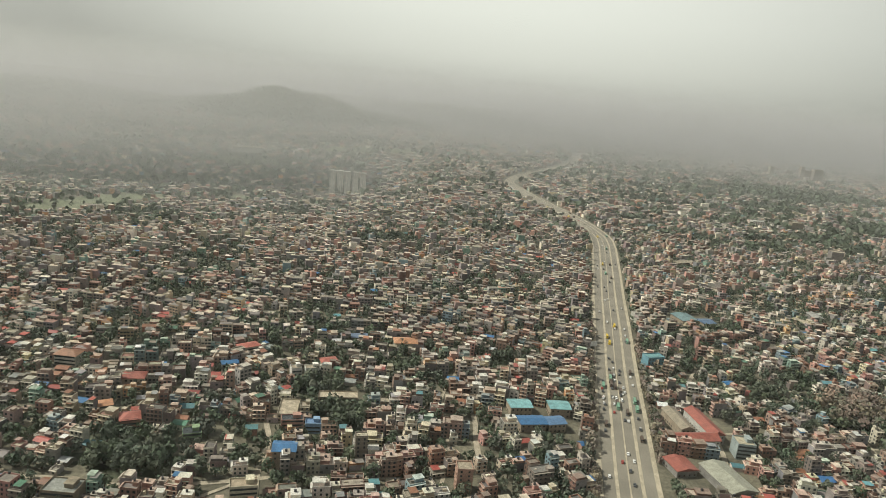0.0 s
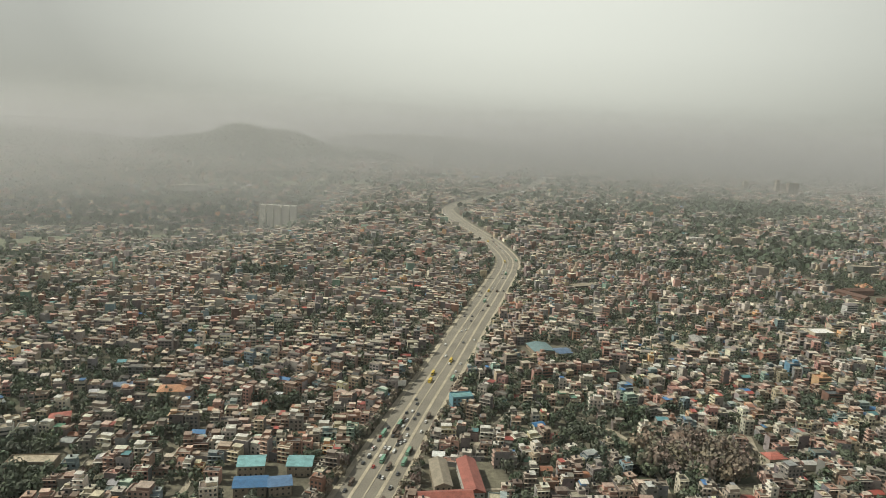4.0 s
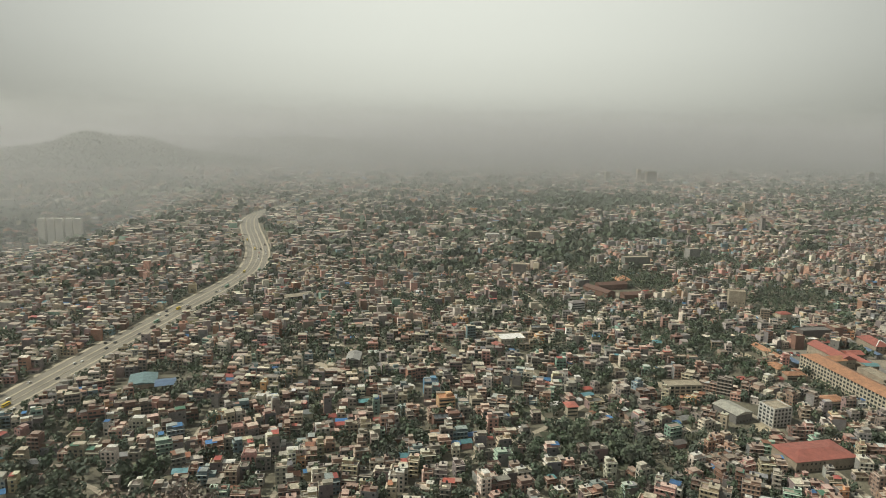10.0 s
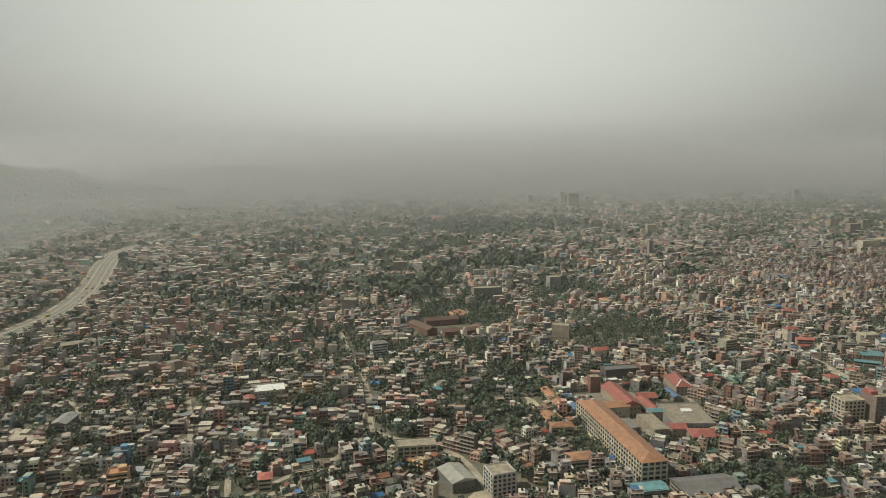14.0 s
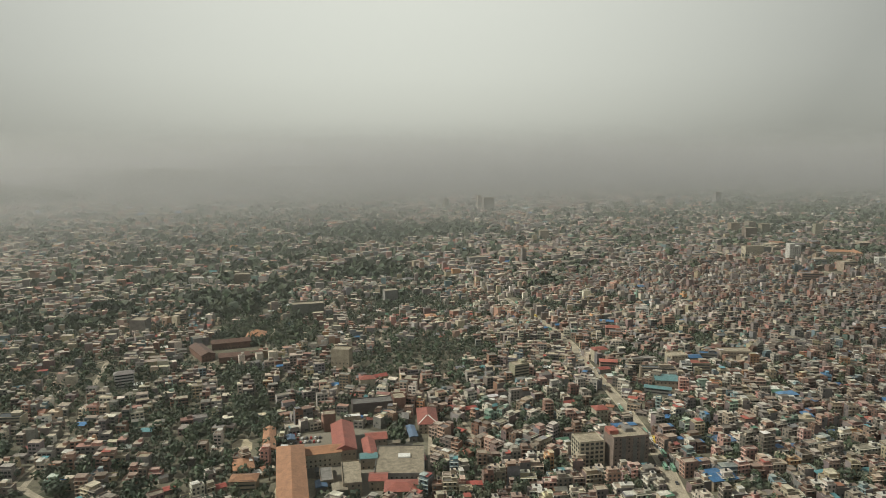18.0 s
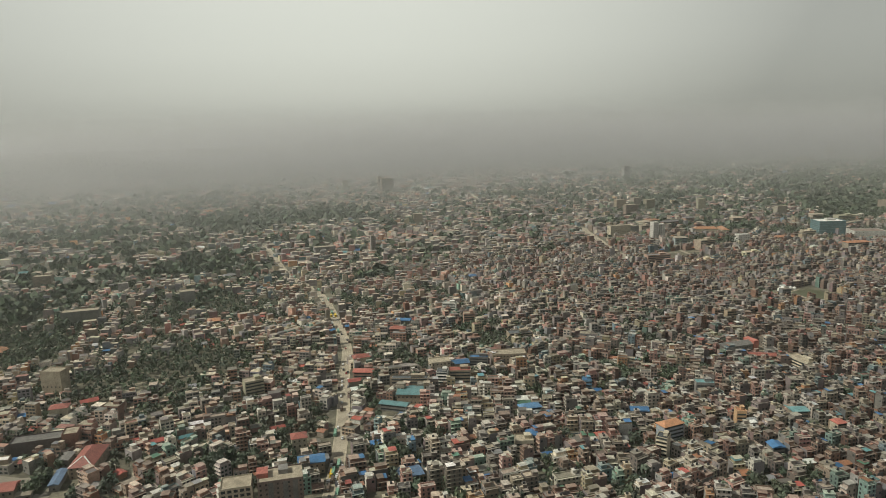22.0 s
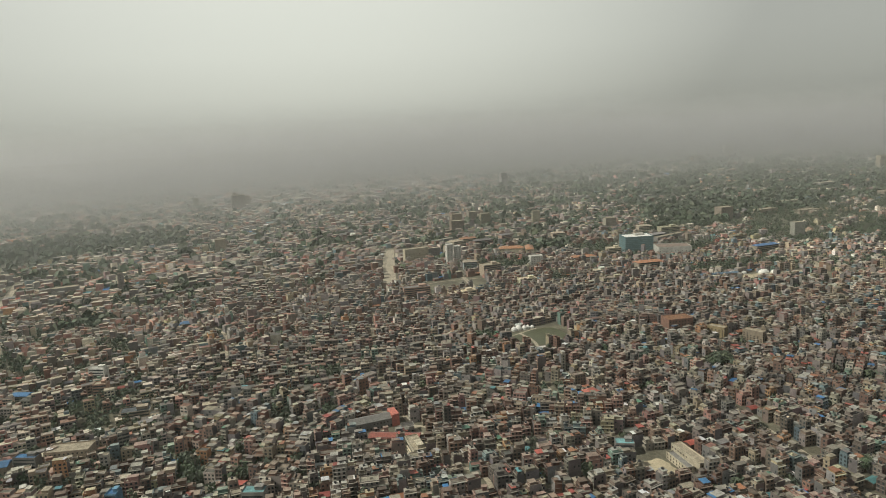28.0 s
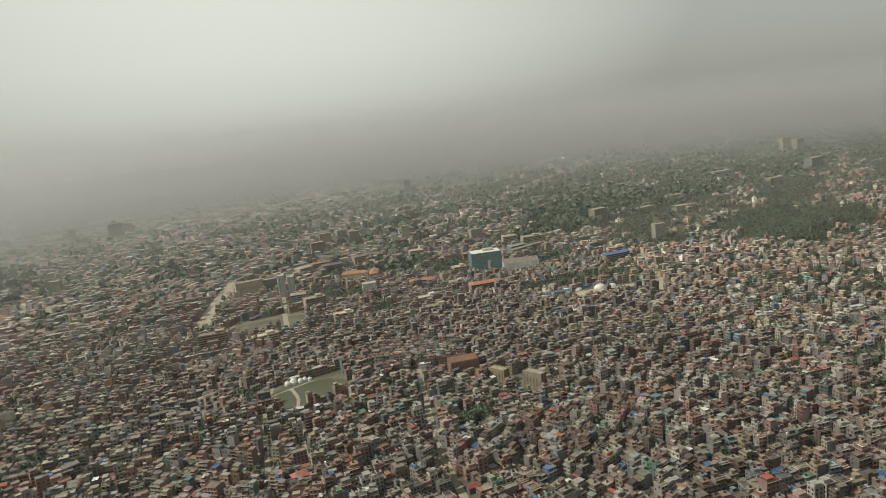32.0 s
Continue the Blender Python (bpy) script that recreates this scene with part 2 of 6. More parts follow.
# ---- the plan ----
CREAM, BUFF, BRICK, GREY, WHITE = np.array((0.42, 0.375, 0.285)), np.array((0.29, 0.24, 0.18)), np.array((0.17, 0.095, 0.07)), np.array((0.21, 0.2, 0.185)), np.array((0.55, 0.535, 0.49))
RED_TIN, BLUE_TIN, TEAL_TIN, TAN_ROOF, CLAY = np.array((0.30, 0.10, 0.075)), np.array((0.05, 0.145, 0.29)), np.array((0.14, 0.28, 0.29)), np.array((0.32, 0.275, 0.205)), np.array((0.37, 0.19, 0.105))


def spline(points, step):
    p = np.array(points, float)
    q = np.r_[[2 * p[0] - p[1]], p, [2 * p[-1] - p[-2]]]
    out = []
    for k in range(1, len(q) - 2):
        n = max(2, int(np.linalg.norm(q[k + 1] - q[k]) / step))
        for t in np.arange(n) / n:
            a, b, c, d = q[k - 1], q[k], q[k + 1], q[k + 2]
            out.append(0.5 * (2 * b + (c - a) * t + (2 * a - 5 * b + 4 * c - d) * t * t + (3 * b - a - 3 * c + d) * t ** 3))
    out.append(p[-1])
    return np.array(out)


RING = [(120, 120), (145, 320), (155, 394), (174, 500), (194, 610), (216, 722), (240, 850), (260, 950), (284, 1075), (301, 1170), (306, 1250), (288, 1380), (252, 1520), (214, 1660),
        (190, 1790), (192, 1890), (235, 2030), (310, 2180), (410, 2400), (500, 2650), (580, 3000)]
STREETS = [  # half width, points
    (4.4, [(1180, 560), (1203, 690), (1220, 770), (1234, 880), (1241, 990), (1249, 1080), (1240, 1220), (1222, 1345), (1180, 1465), (1150, 1620), (1120, 1795)]),
    (2.3, [(711, 1098), (728, 1000), (745, 915), (753, 790)]),
    (2.6, [(753, 790), (775, 770), (820, 735), (840, 640), (845, 560)]),
    (2.3, [(490, 1264), (512, 1190), (536, 1130), (575, 1061)]),
    (2.1, [(546, 985), (566, 925), (582, 875), (598, 820), (610, 770)]),
]
STREETS += [
    (2.2, [(636, 770), (649, 727), (661, 683), (692, 697), (726, 741), (753, 790)]),
    (11.0, [(1812, 1780), (1801, 1734), (1775, 1590), (1755, 1471)]),
    (2.1, [(1755, 1471), (1730, 1380), (1695, 1260), (1670, 1126), (1673, 1038), (1680, 950), (1700, 850), (1715, 720)]),
    (3.0, [(1990, 1130), (1965, 1007), (1954, 940), (1945, 820), (1940, 700)]),
    (4.5, [(2470, 1430), (2423, 1310), (2370, 1235), (2344, 1180)]),
]
STREETS += [
    (3.6, [(1886, 1580), (1878, 1470), (1872, 1364)]),
    (2.2, [(1850, 1250), (1835, 1160), (1824, 1092), (1819, 949), (1825, 800)]),
    (9.0, [(3800, 3150), (3484, 2820), (3315, 2329), (3299, 2088), (3319, 1960), (3308, 1803), (3303, 1660), (3290, 1400)]),
    (2.6, [(2656, 1350), (2648, 1283), (2613, 1196)]),
    (1.7, [(1078, 892), (1083, 847), (1086, 808), (1088, 770)]),
]
STREETS += [
    (1.3, [(20, 330), (35, 420), (28, 500), (40, 560)]),
    (2.3, [(560, 600), (601, 638), (652, 675), (693, 715), (733, 748), (753, 775)]),
    (2.2, [(608, 767), (639, 773), (671, 783), (719, 792), (753, 790)]),
    (2.1, [(384, 740), (388, 690), (387, 657), (385, 612)]),
    (2.1, [(52, 500), (55, 467), (55, 436), (60, 390)]),
]
STREETS += [
    (2.2, [(1000, 640), (1035, 720), (1045, 800), (1056, 900), (1050, 1010)]),
]
main_points = [(bx, by, 34) for bx, by in spline(RING, 20)] + [(bx, by, 16) for bx, by in spline(STREETS[0][1], 12)]
lane_dice = random.Random(11)
for k in range(86):  # narrow winding lanes through the quarters
    px, py, head = lane_dice.uniform(-350, 2500), lane_dice.uniform(0, 1), lane_dice.gauss(1.5, 0.35) if k % 3 else lane_dice.gauss(0.1, 0.3)
    py = 290 + 0.262 * px + 60 + 900 * py ** 1.4
    lane_points = [(px, py)]
    for step in range(lane_dice.randint(3, 8)):
        head += lane_dice.gauss(0, 0.28)
        px, py = px + 34 * math.cos(head), py + 34 * math.sin(head)
        lane_points.append((px, py))
    half = lane_dice.choice((1.3, 1.5, 1.9))
    if min(math.hypot(ax - bx, ay - by) - gap for ax, ay in spline(lane_points, 8) for bx, by, gap in main_points) > 0:
        STREETS.append((half, lane_points))
GREENS = [  # centre, half axes, turn, share of trees
    (1150, 2160, 260, 120, 0.05, 1.0), (1010, 1600, 80, 90, 0.2, 0.75), (870, 1180, 60, 60, 0.3, 0.7), (947, 1840, 60, 70, 0.0, 0.8), (805, 1334, 55, 70, 0.0, 0.7), (2820, 1440, 190, 170, -0.5, 0.45),
    (-625, 1220, 72, 230, 0.05, 0.03), (-560, 1490, 150, 34, 0.3, 0.03), (-400, 1640, 150, 26, 0.45, 0.05), (-48, 467, 22, 26, 0.3, 0.9), (-72, 502, 24, 20, 0.2, 0.8), (-160, 376, 32, 14, 0.1, 0.9),
    (400, 548, 44, 36, 0.1, 1.0), (377, 520, 25, 22, 0, 0.9), (-50, 1048, 60, 30, 0.1, 0.8),
]
GREENS += [
    (-253, 699, 40, 22, 0.0, 0.5), (90, 597, 20, 14, 0, 0.9), (22, 790, 34, 18, 0.1, 0.6), (1976, 1522, 50, 40, 0, 0.8), (2174, 1590, 50, 40, 0.4, 0.8), (2100, 1640, 60, 40, 0, 0.75),
    (2330, 1500, 70, 40, 0, 0.7), (2300, 1330, 95, 24, -0.2, 0.9), (1811, 1151, 12, 14, 0, 0.9), (871, 1000, 26, 34, 0, 0.9), (890, 919, 22, 26, 0, 0.9), (1021, 838, 8, 16, 0, 1.0),
    (1150, 833, 24, 16, 0, 0.8), (1340, 712, 18, 14, 0, 0.5), (1389, 1103, 18, 14, 0, 0.8),
]
GREENS += [
    (770, 765, 22, 18, 0, 0.9), (647, 948, 26, 18, 0, 0.9), (554, 662, 18, 15, 0, 0.6), (670, 660, 22, 16, 0, 0.9), (704, 634, 24, 24, 0, 0.95), (371, 612, 18, 16, 0, 0.7),
    (700, 845, 24, 20, 0.2, 0.9), (644, 708, 16, 14, 0, 0.9), (528, 553, 16, 12, 0, 0.9), (2480, 1740, 120, 60, 0.2, 0.9), (2680, 1930, 200, 90, 0.1, 0.9), (600, 1720, 70, 30, 0.2, 0.7),
    (700, 2010, 120, 40, 0.1, 0.8), (430, 1430, 40, 20, 0.2, 0.8), (620, 1250, 50, 26, 0.2, 0.8),
]
GREENS += [
    (-700, 1800, 110, 60, 0.2, 0.2), (-250, 2450, 260, 60, 0.2, 0.1), (-620, 2150, 180, 80, 0.2, 0.2), (1700, 1900, 70, 26, 0.2, 0.8), (2250, 2200, 160, 40, 0.2, 0.8), (1950, 2450, 200, 40, 0.1, 0.8),
    (1320, 1420, 40, 20, 0, 0.8), (781, 1519, 40, 40, 0.1, 0.9), (865, 1435, 35, 35, 0.1, 0.9), (745, 1380, 35, 30, 0.1, 0.9), (647, 1330, 30, 25, 0.1, 0.9), (635, 1027, 22, 18, 0.1, 0.9),
    (781, 803, 18, 14, 0.1, 0.9), (837, 764, 14, 12, 0.1, 0.9), (1159, 879, 14, 12, 0.1, 0.9),
]
GREENS += [
    (866, 871, 16, 14, 0.1, 0.9), (1041, 1292, 26, 22, 0.1, 0.9), (915, 1250, 30, 24, 0.1, 0.9), (1156, 1300, 22, 18, 0.1, 0.9), (1898, 1789, 40, 30, 0.1, 0.9), (2018, 1380, 26, 20, 0.1, 0.9),
    (1998, 976, 16, 14, 0.1, 0.9), (1627, 1094, 14, 12, 0.1, 0.9), (1508, 918, 12, 10, 0.1, 0.9), (1679, 2000, 60, 26, 0.1, 0.9), (580, 1002, 18, 16, 0.1, 0.9), (406, 1021, 16, 14, 0.1, 0.9),
    (717, 779, 20, 16, 0.1, 0.9), (821, 912, 18, 16, 0.1, 0.9), (382, 887, 16, 14, 0.1, 0.9),
]
GREENS += [
    (675, 1296, 24, 20, 0.1, 0.9), (-121, 587, 18, 14, 0.1, 0.9), (-14, 560, 22, 16, 0.1, 0.9), (-183, 402, 22, 12, 0.1, 0.9), (104, 1181, 50, 20, 0.1, 0.9), (-171, 378, 26, 13, 0.2, 0.9),
    (-77, 503, 14, 8, 0.2, 0.9), (-40, 446, 18, 14, 0.2, 0.9), (706, 634, 18, 13, 0.2, 0.9), (369, 616, 9, 7, 0, 1.0), (1355, 958, 12, 9, 0.2, 0.9), (1503, 926, 11, 9, 0, 0.9),
    (1453, 797, 10, 7, 0, 0.9), (1628, 1113, 16, 12, 0, 0.9),
]
OPENS = [  # centre, half axes, turn: ground kept clear of small houses
    (2310, 1268, 88, 18, -0.18), (1850, 1425, 55, 40, 0.1), (1872, 1136, 41, 34, 0.13), (1652, 960, 26, 14, 0.15), (-240, 1785, 80, 30, 0.05), (1843, 819, 24, 20, 0.05),
    (2030, 1605, 34, 26, -0.3), (2268, 1470, 32, 20, -0.3), (2225, 1520, 30, 20, -0.18), (1850, 1642, 40, 18, 0.1), (838, 1095, 36, 40, 0.2), (1892, 1587, 16, 10, 0.0),
    (2030, 1095, 18, 13, 0), (2066, 1037, 16, 30, 0.6), (230, 490, 26, 30, 0.2), (215, 420, 26, 24, 0.26), (104, 483, 28, 22, 0.2), (836, 619, 27, 16, 0.14),
]
OPENS += [
    (826, 688, 30, 22, 0.3), (1188, 768, 20, 12, 0.05), (44, 381, 7, 7, 0.1), (313, 768, 24, 18, 0.28), (1281, 903, 13, 13, -0.3), (988, 800, 52, 58, 0.0),
    (945, 737, 13, 62, 0.10), (1049, 859, 12, 21, -0.06), (1003, 893, 20, 10, 0.09),
]
SPOTS = []
OPENS += [(781, 757, 12, 7, 0.2), (897, 838, 7, 13, 0.1)]
OPENS += [(-52, 483, 18, 8, 0.16), (-84, 458, 9, 14, 0.1)]


def spot(x, y, w, d, h, turn, wall, roof, shape, label):
    """Notes down one house that stands out among the others, and keeps its ground clear."""
    SPOTS.append((x, y, w, d, h, turn, wall, roof, shape, label if len(label.split()) > 4 else label + " in a crowded row"))
    OPENS.append((x, y, w * 0.5 + 1, d * 0.5 + 1, turn))


spot(406, 1063, 35.6, 14, 6, 0.45, BUFF, TAN_ROOF, "gable", "long low hall with a tan sheet roof")
spot(495, 822, 12.4, 22, 8, -0.06, GREY, WHITE * 0.5, "gable", "grey hall under a pale sheet roof")
spot(472, 795, 16.0, 16, 6, -0.06, CREAM, TAN_ROOF * 1.35, "flat", "pale flat-roofed block beside a sandy plot")
spot(475, 795, 7.1, 34, 6, 0.85, BUFF, TAN_ROOF * 1.2, "gable", "narrow long block with a pale roof")
spot(530, 724, 10.2, 9, 10, 0.20, GREY, TAN_ROOF, "flat", "grey three-storey house with a tan flat roof")
spot(567, 747, 12.4, 10, 12, 0.10, np.array((0.12, 0.24, 0.34)), GREY, "flat", "blue-painted four-storey house")
spot(578, 712, 13.7, 10, 12, 0.19, np.array((0.46, 0.30, 0.17)), CLAY * 1.2, "flat", "orange four-storey house with open balconies")
spot(578, 682, 24.3, 10, 8, 0.12, BRICK, TAN_ROOF, "flat", "long brick row with a tan flat roof")
spot(604, 716, 10.0, 9, 9, 0.12, CREAM, TAN_ROOF, "flat", "cream three-storey house")
spot(680, 701, 8.9, 10, 9, 0.12, CREAM, RED_TIN * 1.4, "hip", "house under a bright red roof")
spot(641, 856, 8.9, 10, 8, 0.27, BUFF, RED_TIN, "gable", "house with a dull red roof beside a pale block")
spot(695, 905, 21.1, 12, 11, -0.06, CREAM, TAN_ROOF, "flat", "cream block with rows of windows")
spot(697, 755, 12.6, 9, 9, 0.11, WHITE * 0.9, TAN_ROOF, "flat", "white three-storey house")
spot(909, 769, 18.2, 11, 8, -0.07, BUFF, CLAY * 0.8, "hip", "house with a brown hipped roof beside the long building")
spot(908, 712, 19.4, 13, 8, 0.08, CREAM, CLAY, "hip", "house with an orange-brown hipped roof and chimney")
spot(942, 668, 23.7, 12, 5, 0.07, GREY, TEAL_TIN * 1.1, "gable", "low sheds under pale blue sheets")
spot(982, 665, 23.5, 40, 6, -1.49, BUFF, GREY * 0.8, "gable", "long workshop with a dark grey roof")
spot(1280, 904, 24.5, 8, 6, -0.50, GREY, TEAL_TIN * 0.8, "gable", "low shed under a blue-green sheet roof")
spot(1331, 948, 10.4, 12, 14, -0.31, WHITE * 0.9, TAN_ROOF * 1.2, "flat", "white four-storey block with open floors")
spot(1349, 954, 20.8, 12, 12, -0.20, BUFF, RED_TIN * 0.9, "flat", "long block with a faded red roof")
spot(1300, 947, 36.4, 9, 11, -0.25, BUFF, TAN_ROOF, "flat", "long cream terrace with blue and pink fronts")
spot(1408, 996, 19.2, 10, 9, -0.32, GREY, TAN_ROOF, "flat", "grey office with white floor bands")
spot(1442, 1061, 27.2, 14, 8, -0.01, BUFF, TAN_ROOF * 1.1, "flat", "broad tan flat-roofed block")
spot(1386, 1180, 17.6, 9, 15, -0.36, WHITE, WHITE * 0.8, "flat", "white five-storey block with window rows")
spot(1375, 983, 18.8, 8, 12, -0.33, GREY * 0.7, BLUE_TIN, "flat", "grey house with a blue sheet over its roof")
spot(1322, 1147, 16.8, 10, 8, -0.35, GREY, BLUE_TIN * 1.1, "gable", "house under a bright blue sheet roof")
spot(1260, 982, 18.3, 10, 9, -0.31, np.array((0.36, 0.24, 0.19)), RED_TIN * 1.3, "gable", "pink house under a red sheet roof beside the street")
spot(1454, 899, 8.0, 9, 12, -0.31, np.array((0.12, 0.24, 0.34)), BLUE_TIN, "flat", "blue house with a blue roof")
spot(1374, 815, 7.8, 9, 9, -0.29, BUFF, BLUE_TIN * 1.1, "gable", "house under a small blue roof")
spot(1365, 806, 13.3, 11, 10, -0.18, CREAM, TAN_ROOF * 1.2, "flat", "cream block with a railed roof")
spot(1474, 838, 13.6, 9, 8, -0.30, GREY, BLUE_TIN * 1.0, "gable", "house under a blue sheet roof")
spot(1459, 772, 8.1, 10, 17, -0.75, CREAM, TAN_ROOF, "flat", "tall cream six-storey house with open balconies")
spot(1550, 866, 15.9, 10, 13, -0.31, GREY, TEAL_TIN, "flat", "grey five-storey house")
spot(1538, 755, 8.8, 9, 9, -0.13, GREY, BLUE_TIN * 1.2, "gable", "house under a bright blue sheet roof")
spot(1595, 804, 12.8, 9, 9, -0.17, BUFF, TEAL_TIN * 1.1, "gable", "house under a pale blue-green roof")
spot(1540, 800, 7.2, 8, 16, -0.30, np.array((0.46, 0.30, 0.17)), CLAY, "flat", "narrow orange five-storey house")
spot(1609, 777, 8.1, 8, 9, 0.01, CREAM, RED_TIN * 1.4, "hip", "house under a small red roof")
spot(1670, 895, 26.4, 10, 13, -1.51, CREAM, TAN_ROOF, "flat", "cream row of flats with stacked balconies")
spot(1823, 849, 14.0, 10, 9, -0.40, GREY, TEAL_TIN * 1.2, "flat", "house with a pale teal roof")
spot(1886, 897, 13.7, 8, 10, -0.27, GREY, WHITE, "flat", "house with a bright white roof")
spot(1659, 924, 40.5, 10, 8, -0.40, BUFF, RED_TIN * 0.9, "gable", "long market hall with a dull red roof")
spot(-139, 412, 12.3, 10, 5, 0.38, np.array((0.20, 0.27, 0.16)), TEAL_TIN * 0.9, "flat", "low pale green house")
spot(-184, 419, 12.5, 12, 8, 0.45, BRICK * 1.4, RED_TIN * 1.1, "hip", "brick house under a red hipped roof")
spot(-210, 437, 8.7, 9, 6, 0.54, CREAM, CLAY * 1.2, "hip", "low house under an orange roof")
spot(-93, 518, 8.5, 8, 10, 0.44, WHITE, TAN_ROOF, "flat", "white four-storey flats")
spot(-80, 521, 12.1, 8, 10, 0.36, WHITE, TAN_ROOF, "flat", "white four-storey flats with dark windows")
spot(-77, 437, 15.5, 9, 8, 0.25, np.array((0.34, 0.2, 0.16)), TAN_ROOF, "flat", "pink two-storey terrace")
spot(-62, 436, 10.9, 8, 7, 0.16, np.array((0.2, 0.3, 0.42)), BLUE_TIN + 0.1, "flat", "pale blue low house")
spot(-145, 561, 17.7, 10, 7, 0.71, CREAM, RED_TIN * 1.3, "hip", "house under a wide red roof")
spot(-71, 546, 13.8, 10, 7, 0.44, CREAM, RED_TIN * 1.2, "hip", "house under a red roof beside trees")
spot(-149, 522, 12.4, 7, 7, 0.45, GREY, BLUE_TIN, "gable", "long shed under a blue roof")
BLOCKS = []  # larger buildings among the houses: place, width, depth, height, turn
block_dice = random.Random(23)


road_lines = [(half, spline(points, 12)) for half, points in STREETS[:21] + [(24, RING)]]


def clear_spot(x, y, room):
    """Whether a larger building fits: away from the roads and from every other one."""
    roads = all(np.hypot(line[:, 0] - x, line[:, 1] - y).min() > half + room + 3 for half, line in road_lines)
    opens = all(math.hypot(x - q[0], y - q[1]) > max(q[2], q[3]) + room for q in OPENS + [g_[:4] for g_ in GREENS if g_[5] > 0.5])
    return roads and opens and all(math.hypot(x - q[0][0], y - q[0][1]) > room + max(q[1], q[2]) * 0.7 for q in BLOCKS)


for tries in range(900):
    grand = len(BLOCKS) < 26
    if len(BLOCKS) >= 54:
        break
    bx = block_dice.uniform(1760, 2450) if grand else block_dice.uniform(-300, 1650)
    by = block_dice.uniform(1330, 1800) if grand else 20 + 0.262 * bx + 1.034 * (300 + 900 * block_dice.random() ** 1.3)
    wide, deep = (block_dice.uniform(22, 46), block_dice.uniform(12, 20)) if grand else (block_dice.uniform(12, 19), block_dice.uniform(9, 14))
    if clear_spot(bx, by, wide * 0.6):
        BLOCKS.append(((bx, by), wide, deep, block_dice.choice((9, 12, 12, 15, 18) if grand else (9, 9, 12, 15)), block_dice.gauss(0.08, 0.2)))
        OPENS.append((bx, by, wide * 0.55, deep * 0.6, BLOCKS[-1][4]))
CELL, X0, Y0, NX, NY = 4.0, -3700.0, 150.0, 2550, 1880
gx, gy = np.meshgrid(X0 + CELL * (np.arange(NX) + 0.5), Y0 + CELL * (np.arange(NY) + 0.5), indexing="ij")
used = np.zeros((NX, NY), np.int8)


def near_line(px, py, points):
    best = np.full(np.shape(px), 1e9)
    for (ax, ay), (bx, by) in zip(points, points[1:]):
        dx, dy = bx - ax, by - ay
        t = np.clip(((px - ax) * dx + (py - ay) * dy) / (dx * dx + dy * dy), 0, 1)
        best = np.minimum(best, np.hypot(px - ax - t * dx, py - ay - t * dy))
    return best


def in_oval(px, py, cx, cy, a, b, turn, power=2):
    co, si = math.cos(turn), math.sin(turn)
    u, w = ((px - cx) * co + (py - cy) * si) / max(a, 1e-6), (-(px - cx) * si + (py - cy) * co) / max(b, 1e-6)
    return np.abs(u) ** power + np.abs(w) ** power


rough_edge = np.sin(gx / 37.0 + np.sin(gy / 29.0) * 1.3) * np.cos(gy / 26.0 + np.sin(gx / 41.0)) * 0.75 + np.sin(gx / 11.0 + gy / 15.0) * np.cos(gx / 17.0 - gy / 10.0) * 0.35
for cx, cy, a, b, turn, share in GREENS:
    i0, i1 = (int(np.clip((q - X0) / CELL, 0, NX)) for q in (cx - 1.6 * max(a, b), cx + 1.6 * max(a, b)))
    j0, j1 = (int(np.clip((q - Y0) / CELL, 0, NY)) for q in (cy - 1.6 * max(a, b), cy + 1.6 * max(a, b)))
    inside = in_oval(gx[i0:i1, j0:j1], gy[i0:i1, j0:j1], cx, cy, a, b, turn) + rough_edge[i0:i1, j0:j1] < 1.05
    used[i0:i1, j0:j1][inside] = 2
for half, points in STREETS:
    pad = half + 30
    i0, i1 = (int(np.clip((q - X0) / CELL, 0, NX)) for q in (min(p[0] for p in points) - pad, max(p[0] for p in points) + pad))
    j0, j1 = (int(np.clip((q - Y0) / CELL, 0, NY)) for q in (min(p[1] for p in points) - pad, max(p[1] for p in points) + pad))
    close = near_line(gx[i0:i1, j0:j1], gy[i0:i1, j0:j1], points) < half + (0.8 if half > 3.1 else 0.6)
    used[i0:i1, j0:j1][close] = 1 if half > 2.3 else 5
for cx, cy, a, b, turn in OPENS:
    i0, i1 = (int(np.clip((q - X0) / CELL, 0, NX)) for q in (cx - 1.6 * max(a, b), cx + 1.6 * max(a, b)))
    j0, j1 = (int(np.clip((q - Y0) / CELL, 0, NY)) for q in (cy - 1.6 * max(a, b), cy + 1.6 * max(a, b)))
    used[i0:i1, j0:j1][in_oval(gx[i0:i1, j0:j1], gy[i0:i1, j0:j1], cx, cy, a, b, turn, 6) < 1] = 3
used[near_line(gx, gy, RING) < 24] = 1
used[ground_height(gx, gy) > 25] = 4


def use_at(x, y):
    i, j = ((np.asarray(x) - X0) / CELL).astype(int), ((np.asarray(y) - Y0) / CELL).astype(int)
    inside = (i >= 0) & (i < NX) & (j >= 0) & (j < NY)
    return np.where(inside, used[np.clip(i, 0, NX - 1), np.clip(j, 0, NY - 1)], 4)


